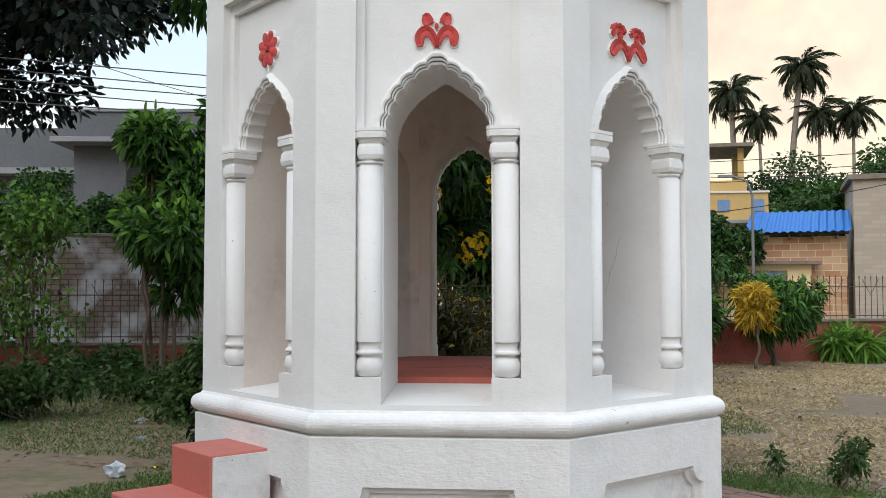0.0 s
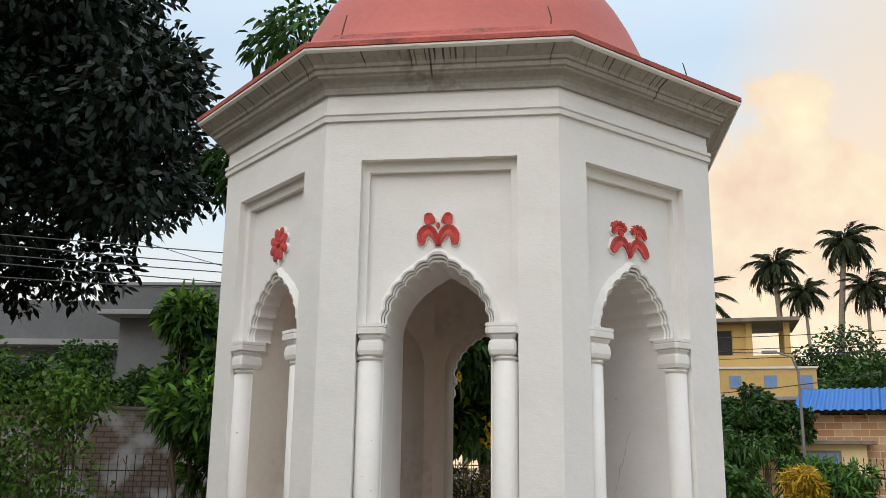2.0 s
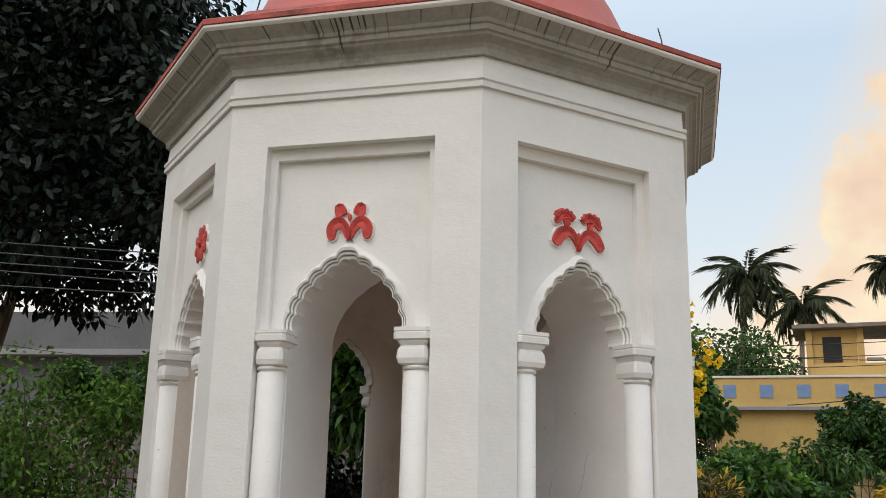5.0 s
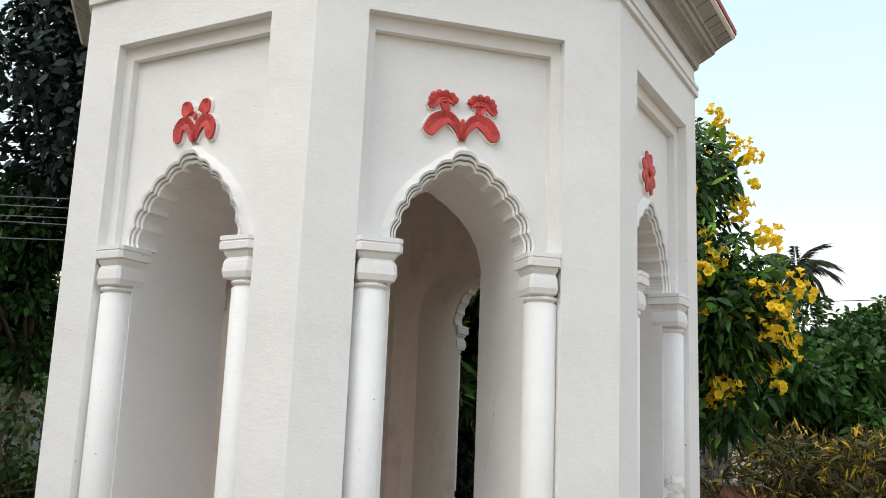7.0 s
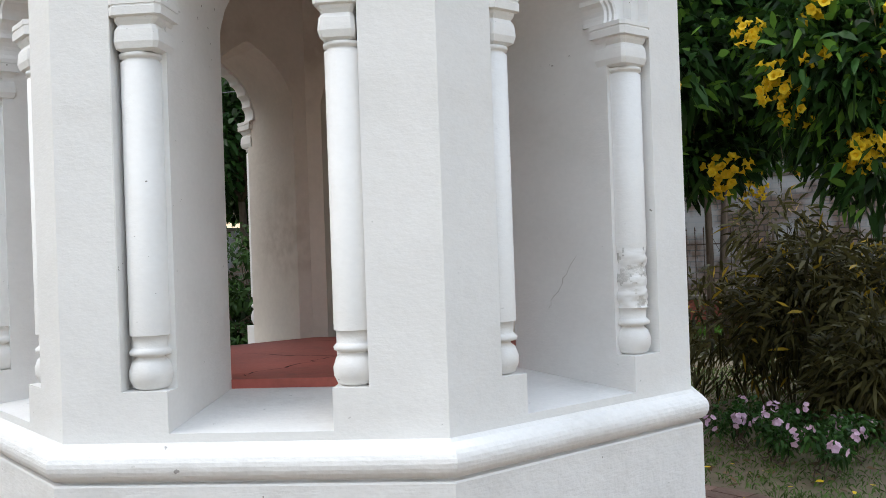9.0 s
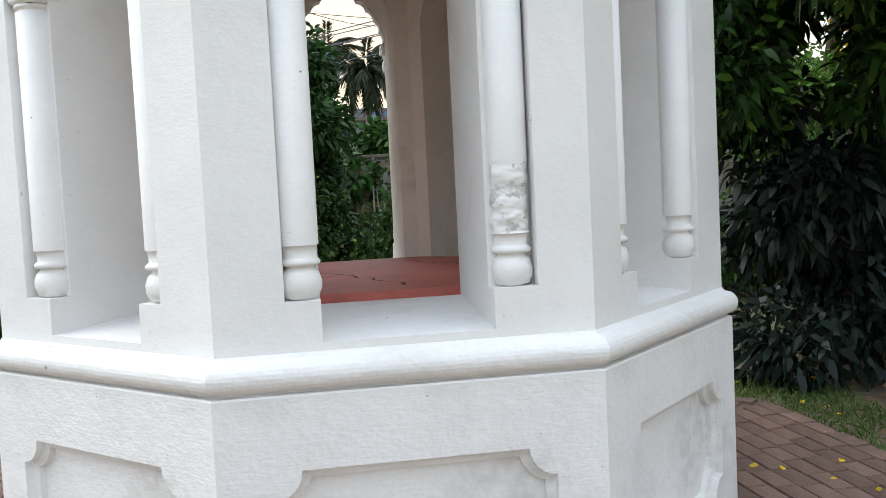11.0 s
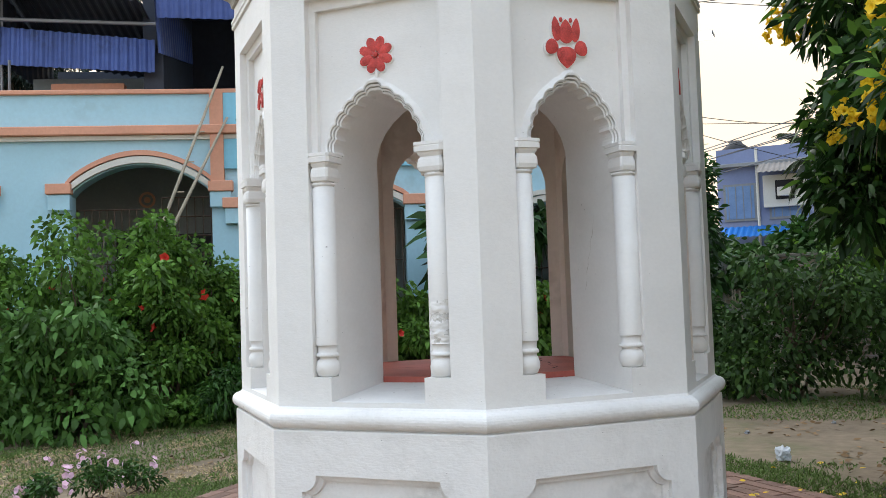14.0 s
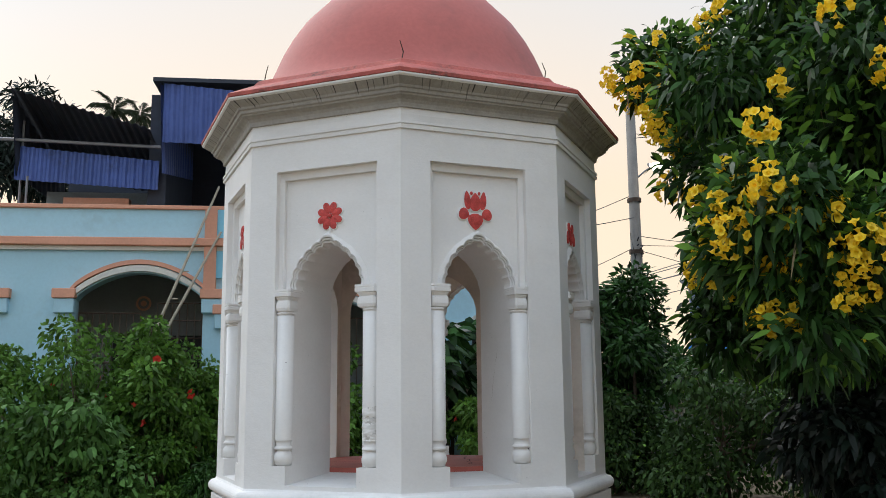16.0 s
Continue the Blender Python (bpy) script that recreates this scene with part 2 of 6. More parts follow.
def fascia_mat():
    """Grey weathered eave with straight dark drips of uneven length running down from the rim."""
    m = mat("stained_eave_plaster", (0.38, 0.36, 0.325), 0.75, 0.14, 2.5, 40.0, 0.35, dirt=(0.16, 0.145, 0.13), dirt_amount=0.6, dirt_scale=2.5)
    nt = m.node_tree
    N, L = nt.nodes.new, nt.links.new
    p = nt.nodes["Principled BSDF"]
    src = p.inputs["Base Color"].links[0].from_socket

    def calc(op, a, b):
        n = N("ShaderNodeMath")
        n.operation = op
        for i, v in enumerate((a, b)):
            if isinstance(v, (int, float)):
                n.inputs[i].default_value = v
            else:
                L(v, n.inputs[i])
        return n.outputs[0]

    def band(v, lo, hi, a, b):
        n = N("ShaderNodeMapRange")
        for i, q in enumerate((lo, hi, a, b), 1):
            n.inputs[i].default_value = q
        L(v, n.inputs[0])
        return n.outputs[0]

    tc, sep = N("ShaderNodeTexCoord"), N("ShaderNodeSeparateXYZ")
    L(tc.outputs["Object"], sep.inputs[0])
    ang = calc("ARCTAN2", sep.outputs[1], sep.outputs[0])

    def along(freq, detail):
        n = N("ShaderNodeTexNoise")
        n.noise_dimensions = "1D"
        n.inputs["Scale"].default_value, n.inputs["Detail"].default_value = freq, detail
        L(ang, n.inputs["W"])
        return n.outputs[0]

    line = band(along(75.0, 1.0), 0.60, 0.66, 0.0, 1.0)
    some = band(along(6.0, 2.0), 0.40, 0.55, 0.25, 1.0)
    reach = calc("MULTIPLY", band(along(31.0, 1.0), 0.3, 0.7, 0.02, 0.13), 1.0)
    drop = calc("SUBTRACT", Z_EAVE, sep.outputs[2])
    run = band(calc("SUBTRACT", reach, drop), 0.0, 0.02, 0.0, 0.92)
    mx = N("ShaderNodeMix")
    mx.data_type = "RGBA"
    mx.inputs[7].default_value = (0.035, 0.03, 0.027, 1)
    L(src, mx.inputs[6])
    L(calc("MULTIPLY", calc("MULTIPLY", line, some), run), mx.inputs[0])
    L(mx.outputs[2], p.inputs["Base Color"])
    return m


Z_EAVE = 3.525      # height of the eave's lip
FASCIA = fascia_mat()


# ---------------------------------------------------------------- building helpers
def thing(name, label, category, at=None, group="", kind=""):
    ob = new(name)
    ob.empty_display_size = 0.2
    if at is not None:
        ob.matrix_world = at if isinstance(at, Matrix) else Matrix.Translation(at)
    return tagged(ob, label, category, group, kind)


def link(name, me, material, parent=None, label="", smooth=False, m=None):
    if material and not me.materials:
        me.materials.append(material)
    if smooth:
        me.polygons.foreach_set("use_smooth", [True] * len(me.polygons))
    ob = new(name, me)
    if parent:
        ob.parent = parent
    if m is not None:
        ob.matrix_local = m
    if label:
        ob["label"] = label
    return ob


def part(name, bm, material, parent=None, label="", smooth=False, m=None):
    me = bpy.data.meshes.new(name)
    bm.to_mesh(me)
    bm.free()
    return link(name, me, material, parent, label, smooth, m)


def raw(name, verts, faces):
    me = bpy.data.meshes.new(name)
    me.from_pydata(verts, [], faces)
    me.update()
    return me


def box(bm, x0, x1, y0, y1, z0, z1, bevel=0.0):
    vs = [bm.verts.new((x, y, z)) for z in (z0, z1) for x, y in ((x0, y0), (x1, y0), (x1, y1), (x0, y1))]
    fs = [bm.faces.new([vs[i] for i in f]) for f in ((3, 2, 1, 0), (4, 5, 6, 7), (0, 1, 5, 4), (1, 2, 6, 5), (2, 3, 7, 6), (3, 0, 4, 7))]
    if bevel:
        es = list({e for f in fs for e in f.edges})
        bmesh.ops.bevel(bm, geom=es, offset=bevel, segments=1, affect="EDGES")
    return vs


def boxes(*specs, bevel=0.0):
    bm = bmesh.new()
    for s in specs:
        b2 = bmesh.new()
        box(b2, *s, bevel=bevel)
        me = bpy.data.meshes.new("tmp")
        b2.to_mesh(me)
        b2.free()
        bm.from_mesh(me)
        bpy.data.meshes.remove(me)
    return bm


def lathe(profile, segs=24, cx=0.0, cy=0.0):
    bm = bmesh.new()
    rings = []
    for r, z in profile:
        if r < 1e-4:
            rings.append([bm.verts.new((cx, cy, z))])
        else:
            rings.append([bm.verts.new((cx + r * math.cos(2 * math.pi * i / segs), cy + r * math.sin(2 * math.pi * i / segs), z)) for i in range(segs)])
    for a, b in zip(rings, rings[1:]):
        for i in range(segs):
            j = (i + 1) % segs
            q = [a[i % len(a)], a[j % len(a)], b[j % len(b)], b[i % len(b)]]
            q = list(dict.fromkeys(q))
            if len(q) > 2:
                bm.faces.new(q)
    return bm


def octa(profile, close=False):
    """An octagonal sweep of (apothem, z) points round the pavilion's axis."""
    bm = bmesh.new()
    c = math.cos(math.pi / 8)
    rings = [[bm.verts.new((a / c * math.cos(radians(-112.5 + 45 * k)), a / c * math.sin(radians(-112.5 + 45 * k)), z)) for k in range(8)] for a, z in profile]
    pairs = list(zip(rings, rings[1:])) + ([(rings[-1], rings[0])] if close else [])
    for a, b in pairs:
        for i in range(8):
            j = (i + 1) % 8
            bm.faces.new((a[i], a[j], b[j], b[i]))
    return bm


def tube(points, radii, segs=8):
    """Vertices and faces of a tapered tube along points."""
    vs, fs = [], []
    pts = [Vector(p) for p in points]
    for i, p in enumerate(pts):
        d = (pts[min(i + 1, len(pts) - 1)] - pts[max(i - 1, 0)]).normalized()
        a = d.cross(Vector((0.3, 0.9, 0.2))).normalized()
        b = d.cross(a)
        for k in range(segs):
            t = 2 * math.pi * k / segs
            vs.append(tuple(p + (a * math.cos(t) + b * math.sin(t)) * radii[i]))
    for i in range(len(pts) - 1):
        for k in range(segs):
            j = (k + 1) % segs
            fs.append((i * segs + k, i * segs + j, (i + 1) * segs + j, (i + 1) * segs + k))
    fs.append(tuple(range(segs))[::-1])
    fs.append(tuple((len(pts) - 1) * segs + k for k in range(segs)))
    return vs, fs


def tubes(name, lines, segs=8):
    vs, fs = [], []
    for points, radii in lines:
        v, f = tube(points, radii, segs)
        fs += [tuple(i + len(vs) for i in q) for q in f]
        vs += v
    return raw(name, vs, fs)


def leaf_mesh(name, pos, way, length, width, rng, droop=0.25, roll=None):
    """One mesh of many pointed, curved leaves: pos and way are (n, 3) arrays."""
    n = len(pos)
    way = way / np.maximum(np.linalg.norm(way, axis=1, keepdims=True), 1e-6)
    r = rng.normal(size=(n, 3)) if roll is None else np.tile(np.array(roll, float), (n, 1)) + rng.normal(size=(n, 3)) * 0.35
    side = np.cross(way, r)
    side /= np.maximum(np.linalg.norm(side, axis=1, keepdims=True), 1e-6)
    L = (length * rng.uniform(0.6, 1.25, n))[:, None]
    Wd = (width * rng.uniform(0.7, 1.2, n))[:, None] * 0.5
    down = np.array([[0, 0, -1.0]])
    p1 = pos + way * L * 0.33 + down * L * droop * 0.08
    p2 = pos + way * L * 0.68 + down * L * droop * 0.40
    tip = pos + way * L + down * L * droop * 1.0
    v = np.stack([pos, p1 - side * Wd, p1 + side * Wd, p2 - side * Wd * 0.8, p2 + side * Wd * 0.8, tip], 1).reshape(-1, 3)
    base = (np.arange(n) * 6)[:, None]
    loops = (base + np.array([[0, 2, 1, 1, 2, 4, 3, 3, 4, 5]])).ravel()
    starts = (np.arange(n) * 10)[:, None] + np.array([[0, 3, 7]])
    me = bpy.data.meshes.new(name)
    me.vertices.add(len(v))
    me.vertices.foreach_set("co", v.astype(np.float32).ravel())
    me.loops.add(len(loops))
    me.loops.foreach_set("vertex_index", loops.astype(np.int32))
    me.polygons.add(n * 3)
    me.polygons.foreach_set("loop_start", starts.astype(np.int32).ravel())
    me.update(calc_edges=True)
    me.validate()
    return me


def clump_points(clumps, n, rng, inner=0.45):
    """Points in the outer shells of ellipsoid clumps, and their outward ways."""
    c = np.array([q[0] for q in clumps], float)
    rad = np.array([q[1] for q in clumps], float)
    w = rad.prod(1) ** (2 / 3)
    k = rng.choice(len(clumps), n, p=w / w.sum())
    d = rng.normal(size=(n, 3))
    d /= np.linalg.norm(d, axis=1, keepdims=True)
    s = rng.uniform(inner, 1.05, (n, 1)) ** 0.7
    return c[k] + d * rad[k] * s, d


def crown_clumps(center, radii, count, rng, size=0.38, flat=0.75):
    out = []
    R = np.array(radii, float)
    for _ in range(count):
        d = rng.normal(size=3)
        d /= np.linalg.norm(d)
        p = np.array(center) + d * R * rng.uniform(0.25, 0.85)
        s = size * R.mean() * rng.uniform(0.6, 1.3)
        out.append((p, (s, s, s * flat)))
    return out


# ---------------------------------------------------------------- ground
def ground():
    n, far = 90, 900.0
    t = np.linspace(-1, 1, n)
    g = np.sign(t) * (np.abs(t) ** 3 * far + np.abs(t) * 12)
    vs, fs = [], []
    for y in g:
        for x in g:
            r = math.hypot(x, y)
            h = 0.03 * noise.noise((x * 0.5, y * 0.5, 0)) * min(1, max(0, (r - 2.7) / 2)) - 0.03
            vs.append((x, y, h))
    for j in range(n - 1):
        for i in range(n - 1):
            fs.append((j * n + i, j * n + i + 1, (j + 1) * n + i + 1, (j + 1) * n + i))
    m = mat("garden_soil", (0.20, 0.155, 0.105), 0.95, 0.25, 0.5, 9.0, 0.6, dirt=(0.085, 0.11, 0.035), dirt_amount=0.85, dirt_scale=0.45, bump_scale=14.0)
    return tagged(link("ground", raw("ground", vs, fs), m), "bare brown garden soil with patchy grass and leaves", "ground", kind="structure")


ground()

# ---------------------------------------------------------------- pavilion
A = 1.38            # apothem of the walls
AP = 1.415          # apothem of the plinth
Z_P, Z_S, Z_B, Z_A, Z_R, Z_C = 0.78, 0.927, 1.050, 2.199, 3.006, 3.205
W_R, W_S = 0.370, 0.252
REC = 0.080         # depth of the panel
INNER_A = 0.80
T8 = math.tan(math.pi / 8)

pavilion = thing("garden_pavilion", "white plastered octagonal pavilion with red dome on a brick path", "pavilion", (0, 0, 0))

# cusped arch: nodes of one half, from the springing to the apex, height above the capitals
ARCH = [(0.236, 0.0), (0.224, 0.074), (0.197, 0.137), (0.156, 0.194), (0.104, 0.242), (0.046, 0.281), (0.0, 0.304)]


def half_curve(lobed, steps=5, bulge=0.013):
    out = []
    for (u0, z0), (u1, z1) in zip(ARCH, ARCH[1:]):
        nx, nz = (z1 - z0), -(u1 - u0)
        l = math.hypot(nx, nz)
        for i in range(steps):
            t = i / steps
            b = (bulge * math.sin(math.pi * t) ** 0.7 if lobed else 0.004 * math.sin(math.pi * t))
            out.append((u0 + (u1 - u0) * t + nx / l * b, z0 + (z1 - z0) * t + nz / l * b))
    return out


def curve(lobed, grow, apex):
    """The whole arch from its left foot to its right one, set outward by grow; apex: how much the point is drawn up."""
    h = half_curve(lobed)
    pts = []
    for i, (u, z) in enumerate(h):
        f = i / len(h)
        k = 1 + grow / 0.25
        lift = apex * max(0.0, (f - 0.72) / 0.28) ** 2
        pts.append((u * k, z * (1 + grow / 0.30) + lift))
    top = (0.0, ARCH[-1][1] * (1 + grow / 0.30) + apex)
    return [(-u, z) for u, z in pts] + [top] + pts[::-1]


class Sheet:
    """Collects quads in face coordinates: u across, w outward, z up; written for the face that looks to -y."""

    def __init__(self):
        self.v, self.f = [], []

    def add(self, *pts):
        n = len(self.v)
        self.v += [(u, -(A + w), z) for u, w, z in pts]
        self.f.append(tuple(range(n, n + len(pts))))

    def rect(self, u0, u1, z0, z1, w):
        if u1 - u0 > 1e-5 and z1 - z0 > 1e-5:
            self.add((u0, w, z0), (u1, w, z0), (u1, w, z1), (u0, w, z1))

    def strip(self, a, b):
        for p, q, r, s in zip(a, a[1:], b[1:], b):
            self.add(p, q, r, s)

    def mesh(self, name):
        bm = bmesh.new()
        vs = [bm.verts.new(p) for p in self.v]
        for f in self.f:
            bm.faces.new([vs[i] for i in f])
        bmesh.ops.remove_doubles(bm, verts=bm.verts, dist=1e-5)
        bmesh.ops.recalc_face_normals(bm, faces=bm.faces)
        return bm


def wall_face(k, L, R, ws, du):
    hw = A * T8
    sc = ws / W_S
    zt = Z_C + 0.10
    s = Sheet()
    z0 = 0.86
    s.rect(-hw, L, z0, zt, 0)
    s.rect(R, hw, z0, zt, 0)
    s.rect(L, R, Z_R, zt, 0)
    s.rect(L, du - ws, z0, Z_B, 0)
    s.rect(du + ws, R, z0, Z_B, 0)
    s.rect(du - ws, du + ws, z0, Z_S, 0)
    # moulded reveal above the capitals: a step, a flat band, a second step
    q = 0.034
    prof = ((0.0, 0.0), (0.0, -0.042), (q, -0.048), (q, -REC))
    for (i0, w0), (i1, w1) in zip(prof, prof[1:]):
        s.add((L + i0, w0, Z_A), (L + i1, w1, Z_A), (L + i1, w1, Z_R - i1 * 1.5), (L + i0, w0, Z_R - i0 * 1.5))
        s.add((R - i0, w0, Z_A), (R - i1, w1, Z_A), (R - i1, w1, Z_R - i1 * 1.5), (R - i0, w0, Z_R - i0 * 1.5))
        s.add((L + i0, w0, Z_R - i0 * 1.5), (R - i0, w0, Z_R - i0 * 1.5), (R - i1, w1, Z_R - i1 * 1.5), (L + i1, w1, Z_R - i1 * 1.5))
    # plain reveal beside the columns
    for e in (L, R):
        s.add((e, 0, Z_B), (e, -REC, Z_B), (e, -REC, Z_A), (e, 0, Z_A))
    # recess plane beside the columns, with its ledge
    s.rect(L, du - ws, Z_B, Z_A, -REC)
    s.rect(du + ws, R, Z_B, Z_A, -REC)
    for a, b in ((L, du - ws), (du + ws, R)):
        s.add((a, 0, Z_B), (b, 0, Z_B), (b, -REC, Z_B), (a, -REC, Z_B))
    for e in (du - ws, du + ws):
        s.add((e, 0, Z_S), (e, -REC, Z_S), (e, -REC, Z_B), (e, 0, Z_B))
    # arch mouldings
    def at(c, w):
        return [(du + u * sc, w, Z_A + z) for u, z in c]
    steps_w = ((0.0, -0.170), (0.0, -0.074), (0.008, -0.068), (0.0085, -0.092), (0.0125, -0.092), (0.013, -0.062), (0.020, -0.057), (0.0205, -0.084), (0.0245, -0.084), (0.025, -0.051), (0.034, -0.047))
    rings = [at(curve(True, g, g * 0.45), w) for g, w in steps_w]
    rings += [at(curve(False, 0.038, 0.016), -0.055), at(curve(False, 0.066, 0.012), -REC)]
    for a, b in zip(rings, rings[1:]):
        s.strip(a, b)
    hood = rings[-1]
    top = Z_R - q * 1.5
    s.strip(hood, [(u, w, top) for u, w, z in hood])
    for e, side in ((hood[0], L + q), (hood[-1], R - q)):
        s.add((e[0], -REC, Z_A), (side, -REC, Z_A), (side, -REC, top), (e[0], -REC, top))
    # back of the cusped plate and the plain pointed tunnel behind it
    tun = [(u, z) for u, z in curve(False, 0.020, 0.004)]
    k2 = ws / tun[-1][0] / sc
    tun = [(u * k2, z) for u, z in tun]
    t0, t1 = at(tun, -0.170), at(tun, -(A - INNER_A))
    s.strip(rings[0], t0)
    bm = s.mesh("wall_face")
    front = part("wall", bm, PLASTER, pavilion)
    # passage lining
    s = Sheet()
    s.strip(t0, t1)
    for e in (du - ws, du + ws):
        s.add((e, -REC, Z_S), (e, -(A - INNER_A), Z_S + 0.045), (e, -(A - INNER_A), Z_A), (e, -REC, Z_A))
    for e, c in ((du - ws, rings[0][0]), (du + ws, rings[0][-1])):
        s.add((e, -REC, Z_A), (c[0], -0.074, Z_A), (c[0], -0.170, Z_A), (e, -0.170, Z_A))
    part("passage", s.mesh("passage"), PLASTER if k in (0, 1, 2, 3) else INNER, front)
    s = Sheet()
    s.add((du - ws, 0, Z_S), (du + ws, 0, Z_S), (du + ws, -(A - INNER_A), Z_S + 0.045), (du - ws, -(A - INNER_A), Z_S + 0.045))
    part("sill", s.mesh("sill"), PLASTER_ROUGH, front)
    # inner wall round the passage's mouth
    s = Sheet()
    hi, wi, zi = INNER_A * T8, -(A - INNER_A), 3.12
    s.rect(-hi, du - ws, 0.95, Z_A, wi)
    s.rect(du + ws, hi, 0.95, Z_A, wi)
    s.rect(-hi, du - ws, Z_A, zi, wi)
    s.rect(du + ws, hi, Z_A, zi, wi)
    s.strip(t1, [(u, w, zi) for u, w, z in t1])
    s.rect(du - ws, du + ws, 0.95, Z_S + 0.045, wi)
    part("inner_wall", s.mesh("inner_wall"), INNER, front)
    # engaged columns
    for sg in (-1, 1):
        edge, jamb = (L if sg < 0 else R), du + sg * ws
        cu, cw = edge * 0.53 + jamb * 0.47, -A + 0.068
        damaged = k == 2 and sg == 1
        base = [(0.036, Z_B), (0.053, Z_B + 0.008), (0.064, Z_B + 0.032), (0.065, Z_B + 0.055), (0.056, Z_B + 0.082), (0.042, Z_B + 0.094), (0.042, Z_B + 0.099),
                (0.061, Z_B + 0.104), (0.063, Z_B + 0.114), (0.055, Z_B + 0.122), (0.050, Z_B + 0.126), (0.053, Z_B + 0.160), (0.060, Z_B + 0.162)]
        part("column_base", lathe(base, 20, cu, cw), PLASTER, front, smooth=True)
        shaft = [(0.0600, Z_B + 0.162), (0.0600, Z_A - 0.175), (0.053, Z_A - 0.172), (0.053, Z_A - 0.166), (0.062, Z_A - 0.163), (0.063, Z_A - 0.152), (0.050, Z_A - 0.148)]
        if damaged:
            shaft = [(0.0600, Z_B + 0.162)] + [(0.0600, Z_B + 0.168 + 0.006 * i) for i in range(44)] + shaft[1:]
        bm = lathe(shaft, 48 if damaged else 24, cu, cw)
        if damaged:
            for v in bm.verts:
                d = max(0, 1 - ((v.co.z - (Z_B + 0.25)) / 0.13) ** 4) if Z_B + 0.165 < v.co.z < Z_B + 0.38 else 0
                ridge = Vector((v.co.x * 12, v.co.y * 12, v.co.z * 26))
                dent = d * (0.004 + 0.013 * noise.noise(ridge) + 0.006 * noise.noise(ridge * 3.1))
                v.co.x += (cu - v.co.x) * dent / 0.0600
                v.co.y += (cw - v.co.y) * dent / 0.0600
        sh = part("column_shaft", bm, PLASTER, front, "white column shaft with broken plaster near its foot" if damaged else "", smooth=True)
        if damaged:
            sh.data.materials.append(BROKEN)
            for f in sh.data.polygons:
                c = f.center
                env = 1 - abs(c.z - (Z_B + 0.27)) / 0.12
                if env > 0.05 and noise.noise(Vector((c.x * 14, c.y * 14, c.z * 22))) + 0.5 * noise.noise(c * 55) > 0.34 - 0.25 * env:
                    f.material_index = 1
        # capital: square vase, cushion and abacus
        bm = bmesh.new()
        prev = None
        half = (abs(edge - jamb) + 0.020) / 2
        cu2 = edge - sg * half
        for h, z in ((0.040, -0.150), (0.055, -0.142), (0.0600, -0.122), (0.0590, -0.104), (0.0570, -0.086), (0.0500, -0.072), (0.0570, -0.060), (0.0580, -0.056), (0.0590, -0.050), (0.0690, -0.046), (0.0695, -0.022),
                     (0.0665, -0.020), (0.0665, -0.016), (0.0695, -0.014), (0.0695, 0.001), (0.0, 0.0012)):
            ring = [bm.verts.new((cu2 + x * h * half / 0.0695 + sg * (0.0695 - h) * 0.2, -A + 0.062 + y * h * 1.08, Z_A + z)) for x, y in
                    ((-1, -0.82), (-0.82, -1), (0.82, -1), (1, -0.82), (1, 1), (-1, 1))]
            if prev:
                for i in range(6):
                    bm.faces.new((prev[i], prev[(i + 1) % 6], ring[(i + 1) % 6], ring[i]))
            prev = ring
        bmesh.ops.recalc_face_normals(bm, faces=bm.faces)
        part("capital", bm, PLASTER, front)
    front.matrix_local = pose(0, 0, 0, 0, 0, 45 * k)
    return front


def blob(pts, thick, w0):
    """A raised plaster relief cut out along a closed outline of (u, z) points."""
    bm = bmesh.new()
    a = [bm.verts.new((u, -(A + w0), z)) for u, z in pts]
    cu, cz = sum(p[0] for p in pts) / len(pts), sum(p[1] for p in pts) / len(pts)
    b = [bm.verts.new((u + (cu - u) * 0.08, -(A + w0 + thick), z + (cz - z) * 0.08)) for u, z in pts]
    c = bm.verts.new((cu, -(A + w0 + thick * 1.25), cz))
    n = len(pts)
    for i in range(n):
        j = (i + 1) % n
        bm.faces.new((a[i], a[j], b[j], b[i]))
        bm.faces.new((b[i], b[j], c))
    bmesh.ops.recalc_face_normals(bm, faces=bm.faces)
    return bm


def petal(u, z, length, width, ang, sharp=1.0, grow=0.0, n=18):
    """A petal from its root (u, z) along ang degrees (90 is up)."""
    ca, sa = math.cos(radians(ang)), math.sin(radians(ang))
    out = []
    for i in range(n):
        t = 2 * math.pi * i / n
        l = length * (0.5 - 0.5 * math.cos(t))
        s = math.sin(t) * (0.5 * width) * (abs(math.sin(t / 2)) ** sharp)
        x, y = l, s
        k = 1 + grow / (length * 0.5)
        x = (x - length / 2) * k + length / 2
        y *= 1 + grow / (width * 0.5)
        out.append((u + x * ca - y * sa, z + x * sa + y * ca))
    return out


